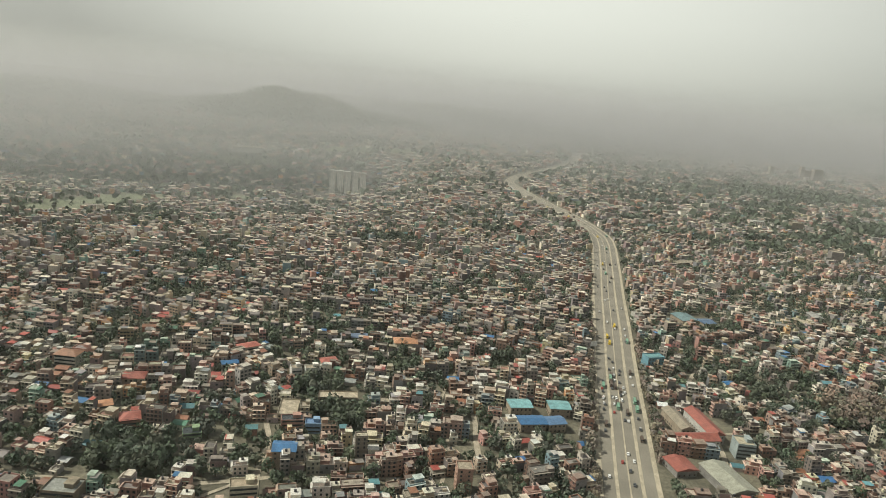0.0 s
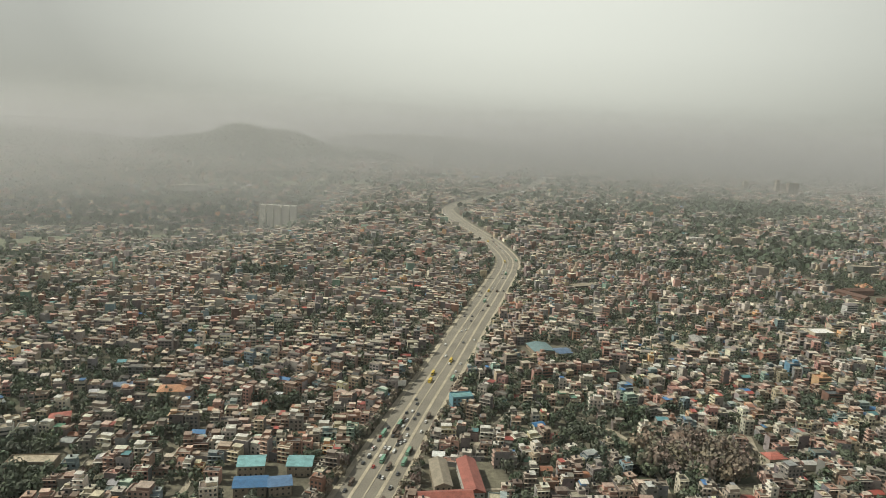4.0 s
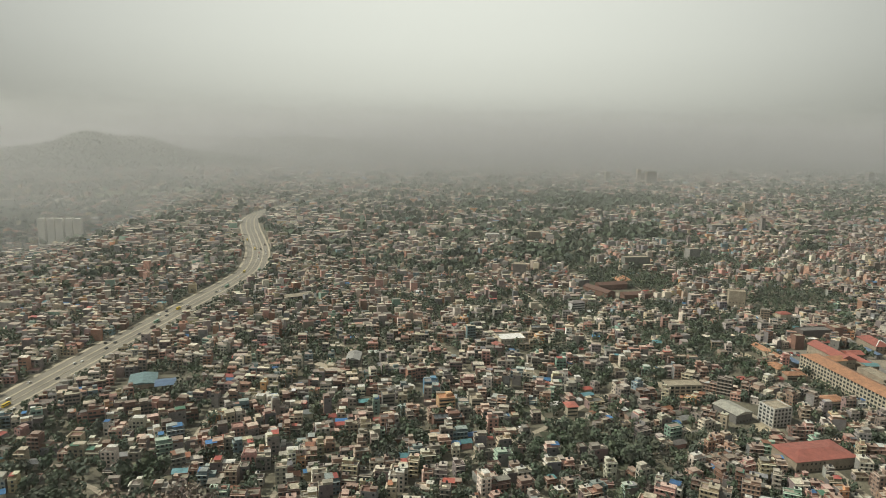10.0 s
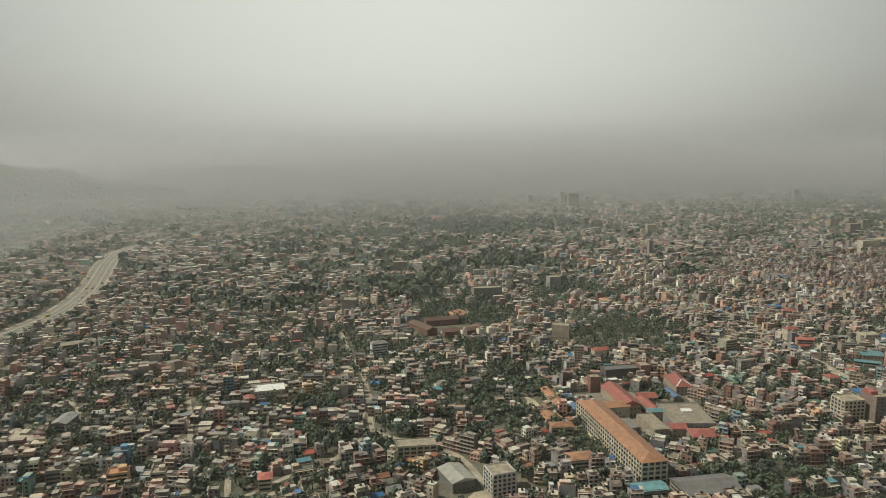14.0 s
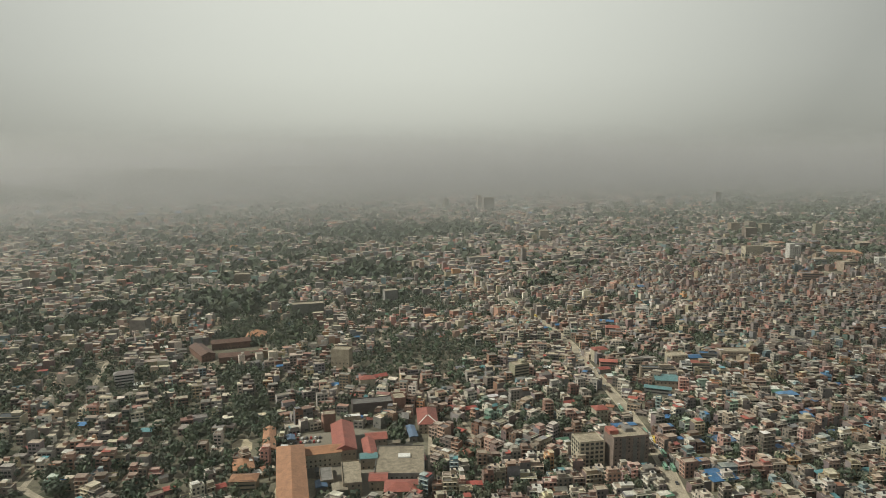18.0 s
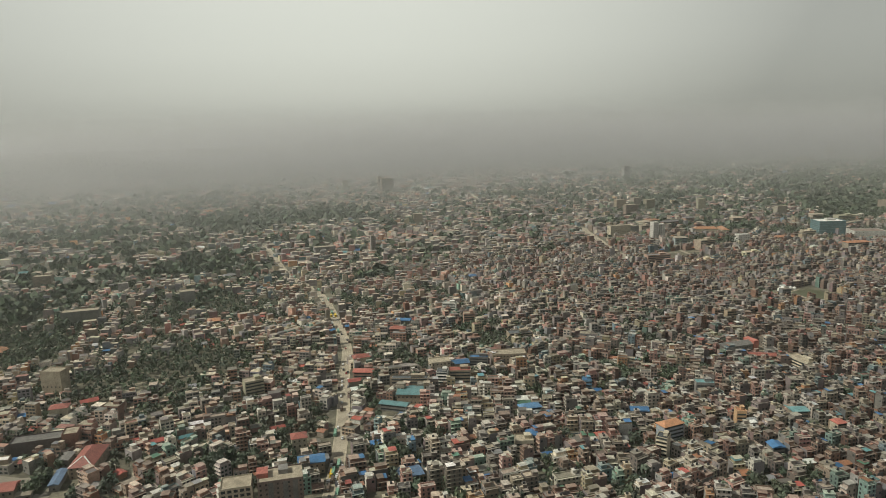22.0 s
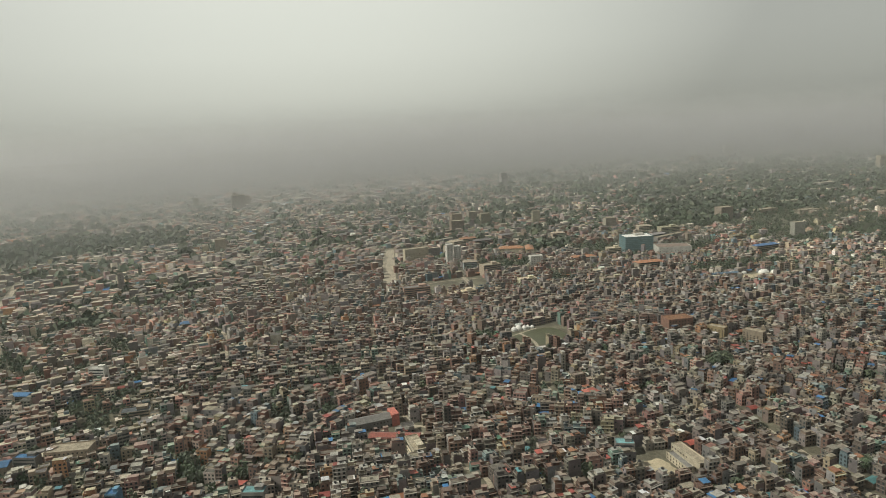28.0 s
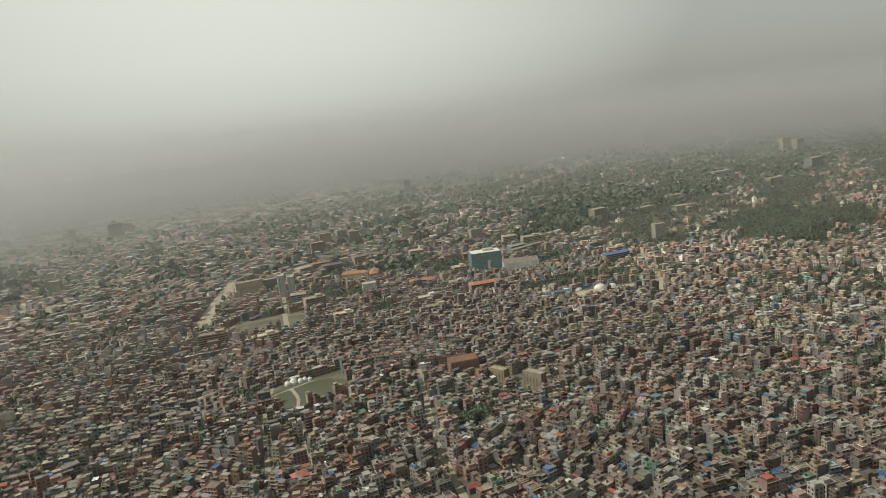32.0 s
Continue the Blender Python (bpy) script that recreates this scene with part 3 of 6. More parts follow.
# ---- ground, roads ----
def grid_sheet(name, x0, x1, y0, y1, step, mat, lift=0.0):
    nx, ny = int((x1 - x0) / step) + 1, int((y1 - y0) / step) + 1
    x, y = np.meshgrid(np.linspace(x0, x1, nx), np.linspace(y0, y1, ny), indexing="ij")
    v = np.stack([x, y, ground_height(x, y) + lift], -1).reshape(-1, 3)
    i = (np.arange(nx - 1)[:, None] * ny + np.arange(ny - 1)[None]).ravel()
    s = Soup([mat])
    s.quads(v, np.stack([i, i + ny, i + ny + 1, i + 1], -1), (0.5, 0.5, 0.5), mat)
    return new(name, s.mesh(name))


tagged(grid_sheet("ground", -6000, 9000, -3000, 9000, 60, M_EARTH), "dry brown earth of the valley floor between the houses", "ground", kind="structure")


def ribbon(name, line, off0, off1, lift, mat, thick=0.0):
    """A strip along a line, between two offsets to its right, lift metres above the land; thick: the depth of its kerbs."""
    d = np.gradient(line, axis=0)
    d /= np.linalg.norm(d, axis=1)[:, None]
    right = np.stack([d[:, 1], -d[:, 0]], -1)
    taper = (1 - 0.45 * smooth(1720, 1900, line[:, 1]))[:, None] if line is ring_line else 1.0
    a, b = line + right * off0 * taper, line + right * off1 * taper
    z = ground_height(line[:, 0], line[:, 1]) + lift
    rows = [np.c_[a, z - thick], np.c_[a, z], np.c_[b, z], np.c_[b, z - thick]] if thick else [np.c_[a, z], np.c_[b, z]]
    v = np.stack(rows, 1).reshape(-1, 3)
    k, s = len(rows), Soup([mat])
    i = np.arange(len(line) - 1)[:, None] * k
    f = np.concatenate([i + np.array([[j, j + 1, j + 1 + k, j + k]]) for j in range(k - 1)])
    s.quads(v, f[:, ::-1], (0.5, 0.5, 0.5), mat)
    return new(name, s.mesh(name))


ring_line = spline(RING, 12)
tagged(ribbon("road", ring_line, -18.5, 18.5, 0.12, M_ASPHALT), "wide dusty grey asphalt ring road with eight lanes", "road", kind="structure")
for nm, a, b, h in (("median", -0.5, 0.5, 0.35), ("road_divider", -9.6, -7.4, 0.3), ("road_divider", 7.4, 9.8, 0.3), ("pavement", -22, -18, 0.3), ("pavement", 17.6, 21, 0.3)):
    tagged(ribbon(nm, ring_line, a, b, h, M_KERB, 0.3), "pale concrete strip with kerbs along the ring road", "kerb strip", kind="structure")
for k, (half, points) in enumerate(STREETS):
    line = spline(points, 10)
    tagged(ribbon("street", line, -half, half, 0.10 + 0.005 * k, M_LANE, 0.0), "dusty pale street between rows of houses", "street", kind="structure")
    if half >= 4.4 and half < 9:
        for a, b in ((-half - 1.3, -half), (half, half + 1.3)):
            tagged(ribbon("pavement", line, a, b, 0.3, M_KERB, 0.3), "pale dusty pavement along the street", "pavement", kind="structure")

# haze over the whole valley
bm = bmesh.new()
bmesh.ops.create_cone(bm, cap_ends=True, segments=96, radius1=6750, radius2=6750, depth=HAZE_TOP + 300, matrix=Matrix.Translation((910, 225, (HAZE_TOP - 300) / 2)))
haze = tagged(bm_part("haze", bm, haze_mat, None), "pale grey haze lying over the whole valley", "haze", kind="structure")
FLIGHT = Vector((15, -2, 0)), Vector((1823, 446, 0))


def haze_bank(near, crest, far, peak, foot=-24.0):
    """A bank of haze all round the near quarters: a sharp crest falling away in a hollow curve on both sides, so that its upper edge fades out."""
    side = [(near, foot)]
    for k in (0.75, 0.5, 0.3, 0.16, 0.07, 0.02):
        side.append((crest - (crest - near) * k, peak - (peak - foot) * k ** 0.72))
    side.append((crest, peak))
    for k in (0.02, 0.07, 0.16, 0.3, 0.5, 0.75, 1.0):
        side.append((crest + (far - crest) * k, peak - (peak - foot) * k ** 0.72))
    side += [(far, foot - 10), (near, foot - 10)]
    bm = bmesh.new()
    along, n = math.atan2(448, 1808), len(side)
    rings = []
    for k in range(60):
        base, turn = FLIGHT[0 if k < 30 else 1], along + math.pi / 2 + math.pi * (k + (k >= 30) - 0.5) / 30
        clear = 1 + 0.5 * max(0.0, math.cos(turn - along)) ** 2  # thinner air towards the east
        rings.append([bm.verts.new((base.x + r * clear * math.cos(turn), base.y + r * clear * math.sin(turn), z)) for r, z in side])
    for k in range(60):
        one, two = rings[k], rings[(k + 1) % 60]
        for q in range(n):
            bm.faces.new((one[q], one[(q + 1) % n], two[(q + 1) % n], two[q]))
    bmesh.ops.recalc_face_normals(bm, faces=bm.faces[:])
    return tagged(bm_part("haze_bank", bm, bank_mat, None), "thicker grey haze over the far side of the valley", "haze", kind="structure")


for near, crest, far, peak in ((620, 2400, 5650, 242), (1150, 2800, 5650, 262), (1500, 3100, 5650, 285), (1800, 3350, 5650, 315), (2100, 3600, 5650, 355), (2400, 3900, 5650, 410)):
    haze_bank(near, crest, far, peak)

# ---- houses ----
rng = np.random.default_rng(7)
PLASTER = np.array([(0.32, 0.27, 0.19), (0.24, 0.175, 0.13), (0.21, 0.12, 0.08), (0.38, 0.35, 0.28), (0.22, 0.205, 0.18), (0.30, 0.19, 0.14), (0.16, 0.095, 0.068), (0.52, 0.48, 0.39),
                    (0.18, 0.155, 0.125), (0.36, 0.21, 0.17), (0.14, 0.20, 0.21), (0.35, 0.305, 0.19), (0.14, 0.088, 0.065), (0.42, 0.24, 0.12), (0.18, 0.28, 0.22), (0.54, 0.52, 0.46)])
BRICK_TONES = np.array([(0.18, 0.15, 0.135), (0.205, 0.185, 0.168), (0.215, 0.155, 0.135), (0.17, 0.165, 0.158), (0.25, 0.23, 0.205)])
B_WEIGHT = np.array([5.0, 5, 4, 4, 4])
P_WEIGHT = np.array([11, 8, 6, 11, 10, 8, 5, 6, 9, 8, 3.5, 3, 5, 1.6, 2.5, 1.5])
ROOFS = np.array([(0.29, 0.25, 0.19), (0.21, 0.19, 0.155), (0.40, 0.345, 0.255), (0.15, 0.14, 0.12), (0.29, 0.17, 0.125), (0.52, 0.47, 0.365)])
R_WEIGHT = np.array([10, 7, 9, 5, 4, 2.6])
TINS = np.array([(0.05, 0.15, 0.31), (0.24, 0.245, 0.24), (0.33, 0.085, 0.065), (0.10, 0.24, 0.26), (0.58, 0.58, 0.55), (0.17, 0.155, 0.135), (0.28, 0.13, 0.075), (0.08, 0.18, 0.12)])
T_WEIGHT = np.array([4.5, 7, 6, 2.5, 4, 6, 6, 1.5])


def pick(table, weight, n):
    c = table[rng.choice(len(table), n, p=weight / weight.sum())]
    return np.clip(c * rng.uniform(0.7, 1.3, (n, 1)) * rng.uniform(0.95, 1.05, (n, 3)), 0.01, 0.8)


def path_distance(x, y):
    """How far a place lies beyond the line of flight."""
    return (np.asarray(y) - 20 - 0.262 * np.asarray(x)) / 1.034


def lots():
    """Lots for houses, in blocks that each have their own direction, with narrow lanes between the rows."""
    out = []
    for x0, x1, y0, y1, block, scale in ((-1500, 3700, 250, 1500, 88, 0.775), (-1800, 5000, 1500, 2750, 150, 1.1), (-2300, 6200, 2750, 4800, 260, 2.0), (-3600, 6400, 4800, 7600, 600, 4.2)):
        nx, ny = int((x1 - x0) / block), int((y1 - y0) / block)
        sx = x0 + block * (np.arange(nx)[:, None] + 0.5 + rng.uniform(-0.42, 0.42, (nx, ny)))
        sy = y0 + block * (np.arange(ny)[None] + 0.5 + rng.uniform(-0.42, 0.42, (nx, ny)))
        for i in range(nx):
            for j in range(ny):
                cx, cy = sx[i, j], sy[i, j]
                turn = rng.normal(0.08, 0.16) + (rng.random() < 0.3) * rng.uniform(-0.6, 0.6)
                core = float(smooth(1150, 1750, cx)) * float(smooth(2300, 1500, cy)) * float(smooth(2500, 2200, cx))
                pu, pv, lane = (10.4 - 0.8 * core) * scale, (10.6 - 0.8 * core) * scale, (3.9 - 1.3 * core) * scale
                m = int(block / (2 * pv + lane)) + 1
                u, v, wide, deep = [], [], [], []
                for row in range(-m, m + 1):
                    for back in (-1, 1):
                        pw = pu * rng.uniform(0.7, 1.5, int(2.3 * block / pu))
                        edge = np.cumsum(pw) - pw / 2 - 1.12 * block + rng.uniform(0, pu)
                        pd = pv * rng.uniform(0.68, 1.0, len(pw))
                        u.append(edge), wide.append(pw), deep.append(pd)
                        v.append(row * (2 * pv + lane) + back * (pv - pd / 2) + rng.uniform(-0.3, 0.3, len(pw)))
                u, v, wide, deep = (np.concatenate(q) for q in (u, v, wide, deep))
                v = v + 2.2 * scale * np.sin(u / (19 * scale) + cx)
                x, y = cx + u * math.cos(turn) - v * math.sin(turn), cy + u * math.sin(turn) + v * math.cos(turn)
                near = np.ones(len(x), bool)
                own = np.hypot(x - cx, y - cy)
                for a in (-1, 0, 1):
                    for b in (-1, 0, 1):
                        if (a or b) and 0 <= i + a < nx and 0 <= j + b < ny:
                            near &= own <= np.hypot(x - sx[i + a, j + b], y - sy[i + a, j + b]) - 1.3 * scale
                near &= (x > x0) & (x < x1) & (y > y0) & (y < y1)
                k = near.sum()
                out.append(np.c_[x[near], y[near], np.full(k, turn) + rng.normal(0, 0.05, k), wide[near], deep[near], np.full(k, core), np.full(k, scale)])
    return np.concatenate(out)


lot = lots()
free = use_at(lot[:, 0], lot[:, 1]) == 0
for dx, dy in ((3, 0), (-3, 0), (0, 3), (0, -3)):
    free &= ~np.isin(use_at(lot[:, 0] + dx, lot[:, 1] + dy), (1, 3))
lot = lot[free]
gap_chance = (0.15 + 0.10 * smooth(250, 450, lot[:, 0]) * smooth(1300, 1100, lot[:, 0])) * (1 - 0.7 * lot[:, 5]) + 0.36 * smooth(0.3, 0.75, np.sin(lot[:, 0] / 61.0) * np.cos(lot[:, 1] / 74.0 + 1.0)) * (1 - lot[:, 5])
gap_chance += 0.34 * smooth(500, 750, lot[:, 0]) * smooth(1250, 1050, lot[:, 0]) * smooth(850, 1100, lot[:, 1]) * smooth(0.2, -0.5, np.sin(lot[:, 0] / 47.0 + 1.3) * np.cos(lot[:, 1] / 53.0))
gap_chance += 0.34 * smooth(1850, 2050, lot[:, 0]) * smooth(1380, 1480, lot[:, 1]) * smooth(0.3, -0.4, np.sin(lot[:, 0] / 52.0) * np.cos(lot[:, 1] / 49.0 + 0.4))
gap_chance += 0.42 * smooth(2350, 2650, lot[:, 0]) * smooth(1450, 1650, lot[:, 1])
gap_chance += 0.2 * smooth(-150, -500, lot[:, 0]) * smooth(700, 1200, lot[:, 1])
belt = np.sin(lot[:, 0] / 83.0 + 2.1 * np.sin(lot[:, 1] / 119.0)) * np.sin(lot[:, 1] / 67.0 + 1.7 * np.sin(lot[:, 0] / 97.0)) + 0.4 * np.sin(lot[:, 0] / 23.0 + lot[:, 1] / 31.0)
gap_chance += 0.09 * (1 - lot[:, 5])
gap_chance += 0.55 * smooth(0.62, 1.05, belt) * (1 - 0.75 * lot[:, 5])
empty = rng.random(len(lot)) < gap_chance
yards, lot = lot[empty], lot[~empty]
away = path_distance(lot[:, 0], lot[:, 1])
seen = (lot[:, 0] > -500 - 0.62 * (lot[:, 1] - 350)) & (lot[:, 0] < 2650 + 1.2 * (lot[:, 1] - 700)) & (away > np.where(lot[:, 0] > 1850, 130, 225)) & (away < 3600)
lot, away = lot[seen], away[seen]
order = np.argsort(away + rng.uniform(0, 60, len(away)))
lot, away = lot[order], away[order]
N = len(lot)
storeys = np.clip(np.round(rng.normal(2.4, 1.0, N) + 0.55 * lot[:, 5]), 1, 7)
storeys = np.where(lot[:, 6] > 1.5, np.clip(storeys, 2, 4), storeys)
HO = dict(x=lot[:, 0], y=lot[:, 1], turn=lot[:, 2], w=lot[:, 3] * rng.uniform(0.8, 1.0, N), d=lot[:, 4] * rng.uniform(0.9, 1.02, N), n=storeys, h=storeys * 2.95 + rng.uniform(0, 0.5, N),
          wall=pick(PLASTER, P_WEIGHT, N), roof=pick(ROOFS, R_WEIGHT, N), z=ground_height(lot[:, 0], lot[:, 1]) - 0.2, style=rng.random(N))
HO["wall"] *= np.array([[1.17, 1.14, 1.18]])
HO["brick"] = pick(BRICK_TONES, B_WEIGHT, N) * (1.05 - 0.15 * lot[:, 5:6]) * np.array([[1.0, 1.0, 1.06]])
HO["bare"] = rng.random(N) < 0.42
HO["street_side"] = np.where(rng.random(N) < 0.38, 3, 0)
HO["trim"] = np.clip((HO["wall"] * 0.6 + HO["wall"].mean(1, keepdims=True) * 0.4) * rng.uniform(0.8, 1.75, (N, 1)) + 0.05, 0, 0.55) * np.array([[1.0, 0.97, 0.87]]) * (1 - 0.42 * lot[:, 5:6])
HO["wall"] *= (1.0 - 0.36 * lot[:, 5:6]) * np.where(lot[:, 5:6] > 0.5, np.array([[1.0, 0.98, 1.0]]), 1.0)
HO["roof"] *= (0.95 - 0.34 * lot[:, 5:6]) * np.array([[1.0, 1.0, 1.06]])
big = rng.random(N) < 0.08
HO["w"][big] *= 1.3
HO["d"][big] *= 1.2
low = HO["style"] > 0.90
HO["n"][low], HO["h"][low] = 1, rng.uniform(3.2, 5.5, low.sum())


def local(i, u, v, z):
    """Places from the houses' own axes, u along the front and v to the back."""
    co, si = np.cos(HO["turn"][i]), np.sin(HO["turn"][i])
    return np.stack([HO["x"][i] + u * co - v * si, HO["y"][i] + u * si + v * co, HO["z"][i] + z], -1)


def side_colours(i):
    """Plastered and painted towards the street, bare brick on the other sides of many houses."""
    i = np.atleast_1d(i)
    col = np.repeat(HO["wall"][i][:, None], 4, 1)
    for side in range(4):
        raw = HO["bare"][i] & (HO["street_side"][i] != side)
        col[raw, side] = HO["brick"][i][raw]
    return col


def bodies(s, i, parapet=0.9):
    """Walls with a parapet round a sunken flat roof."""
    w, d, h = HO["w"][i] / 2, HO["d"][i] / 2, HO["h"][i]
    rings = []
    for k, z in ((0.0, 0 * h), (0.0, h + parapet), (0.28, h + parapet), (0.28, h)):
        rings += [local(i, a * (w - k), b * (d - k), z) for a, b in ((-1, -1), (1, -1), (1, 1), (-1, 1))]
    v = np.stack(rings, 1)
    f, top = [], []
    for r in range(3):
        for q in range(4):
            f.append([4 * r + q, 4 * r + (q + 1) % 4, 4 * r + 4 + (q + 1) % 4, 4 * r + 4 + q])
    f.append([12, 13, 14, 15])
    f = np.array(f)
    at = (np.arange(len(i)) * 16)[:, None, None]
    col = np.repeat(HO["wall"][i][:, None], 13, 1)
    col[:, :4] = side_colours(i)
    col[:, 4:8] = HO["trim"][i][:, None]
    col[:, 12] = HO["roof"][i]
    mats = np.tile(np.array([s.mats.index(M_WALL)] * 12 + [s.mats.index(M_ROOF)]), len(i))
    s.quads(v.reshape(-1, 3), (f[None] + at).reshape(-1, 4), col.reshape(-1, 3), mats)


def gables(s, i):
    """Low houses and sheds under a pitched tin or tile roof with eaves."""
    w, d, h = HO["w"][i] / 2, HO["d"][i] / 2, HO["h"][i]
    s.boxes(local(i, 0, 0, 0), np.c_[2 * w, 2 * d, h], HO["turn"][i], HO["wall"][i], M_WALL)
    rise = d * rng.uniform(0.25, 0.55, len(i))
    e = 0.5
    v = np.stack([local(i, a * (w + e), b * (d + e), h - 0.1 + r * rise) for a, b, r in ((-1, -1, 0), (1, -1, 0), (1, 0, 1), (-1, 0, 1), (-1, 1, 0), (1, 1, 0))]
                 + [local(i, a * (w + e), b * (d + e), h - 0.25 + r * rise) for a, b, r in ((-1, -1, 0), (1, -1, 0), (1, 0, 1), (-1, 0, 1), (-1, 1, 0), (1, 1, 0))], 1)
    f = np.array([[0, 1, 2, 3], [3, 2, 5, 4], [6, 7, 1, 0], [4, 5, 11, 10], [6, 0, 3, 9], [9, 3, 4, 10], [1, 7, 8, 2], [2, 8, 11, 5]])
    at = (np.arange(len(i)) * 12)[:, None, None]
    col = np.repeat(pick(TINS, T_WEIGHT, len(i)), 8, 0)
    s.quads(v.reshape(-1, 3), (f[None] + at).reshape(-1, 4), col, M_TIN)


def plain(s, i):
    """Far houses: walls, a flat roof, a stair head."""
    # wall and roof colours lifted here, standing in for haze brightening the distance
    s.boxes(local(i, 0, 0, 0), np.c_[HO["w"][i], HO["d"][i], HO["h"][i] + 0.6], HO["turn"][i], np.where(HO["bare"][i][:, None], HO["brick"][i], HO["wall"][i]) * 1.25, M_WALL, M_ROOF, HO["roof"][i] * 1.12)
    j = i[rng.random(len(i)) < np.where(away[i] < 1100, 0.7, 0.06)]
    s.boxes(local(j, HO["w"][j] * 0.22, HO["d"][j] * 0.2, HO["h"][j] + 0.6), np.c_[HO["w"][j] * 0.42, HO["d"][j] * 0.45, np.full(len(j), 2.3)], HO["turn"][j], HO["wall"][j], M_WALL, M_ROOF, HO["trim"][j] * 0.7)


def tops(s, i, clutter=True):
    """Set-back top rooms and stair heads with their slabs, tin sheds on some roofs, water tanks, low dividing walls."""
    w, d, h = HO["w"][i], HO["d"][i], HO["h"][i]
    n = len(i)
    side = np.where(rng.random(n) < 0.5, -1, 1)
    room = rng.random(n) < 0.6
    sw = np.where(room, w * rng.uniform(0.5, 0.72, n), np.clip(w * 0.36, 2.2, 4.2))
    sd = np.where(room, d * rng.uniform(0.5, 0.8, n), np.clip(d * 0.42, 2.4, 4.6))
    u, v, sh = side * (w / 2 - sw / 2 - 0.3), (d / 2 - sd / 2 - 0.3) * rng.choice([-1, 1, 1], n), rng.uniform(2.2, 2.9, n)
    keep = rng.random(n) < 0.86
    s.boxes(local(i, u, v, h)[keep], np.c_[sw, sd, sh][keep], HO["turn"][i][keep], HO["wall"][i][keep] * rng.uniform(0.8, 1.35, (keep.sum(), 1)), M_WALL)
    s.boxes(local(i, u, v, h + sh)[keep], np.c_[sw + 0.9, sd + 0.9, np.full(n, 0.2)][keep], HO["turn"][i][keep], HO["trim"][i][keep], M_ROOF)
    shed = (HO["style"][i] < 0.17)
    k = shed.sum()
    s.boxes(local(i, -u * 0.6, 0 * u, h + 2.3)[shed], np.c_[w * 0.62, d * 0.9, np.full(n, 0.12)][shed], HO["turn"][i][shed], pick(TINS, T_WEIGHT, k), M_TIN)
    s.boxes(local(i, -u * 0.6, 0 * u, h)[shed], np.c_[w * 0.5, d * 0.72, np.full(n, 2.3)][shed], HO["turn"][i][shed], HO["wall"][i][shed] * 0.8, M_WALL)
    tank = (rng.random(n) < 0.5) & clutter
    s.boxes(local(i, u * 0.7, v * 0.7, h + sh + 0.2)[tank], np.tile((1.2, 1.2, 1.5), (tank.sum(), 1)), HO["turn"][i][tank] + 0.4, (0.5, 0.5, 0.5), M_TANK)
    if clutter:
        odd = rng.random(n) < 0.6
        s.boxes(local(i, -u * 0.8, v * 0.5 * rng.uniform(-1, 1, n), h)[odd], np.c_[rng.uniform(1.0, 3.2, n), rng.uniform(0.5, 2.0, n), rng.uniform(0.6, 1.9, n)][odd], HO["turn"][i][odd], pick(ROOFS, R_WEIGHT, odd.sum()) * 1.2, M_ROOF)


def panes(s, i, tall=1.6, sides=(0, 1, 2, 3), wide=1.3):
    """Window panes, a little proud of the wall, storey by storey on each side."""
    for side in sides:
        along = HO["w"][i] if side % 2 == 0 else HO["d"][i]
        out = (HO["d"][i] if side % 2 == 0 else HO["w"][i]) / 2 + 0.03
        for k in range(7):
            for q in range(4):
                slots = np.clip(np.floor(along / 2.7), 1, 4)
                ok = (HO["n"][i] > k) & (slots > q) & (rng.random(len(i)) < np.where(HO["bare"][i] & (HO["street_side"][i] != side), 0.25, 0.94))
                j = i[ok]
                if not len(j):
                    continue
                a = (-0.5 + (q + 0.5) / slots[ok]) * along[ok] + rng.uniform(-0.15, 0.15, len(j))
                ww = rng.uniform(0.8, 1.25, len(j)) * wide
                z0 = k * 2.95 + 0.95
                o = out[ok]
                def corner(da, z):
                    t = a + da
                    return local(j, *((t, -o) if side == 0 else (o, t) if side == 1 else (-t, o) if side == 2 else (-o, -t)), z)
                v = np.stack([corner(-ww / 2, z0), corner(ww / 2, z0), corner(ww / 2, z0 + tall), corner(-ww / 2, z0 + tall)], 1)
                s.quads(v.reshape(-1, 3), (np.arange(len(j)) * 4)[:, None] + np.arange(4), (0.5, 0.5, 0.5), M_GLASS)


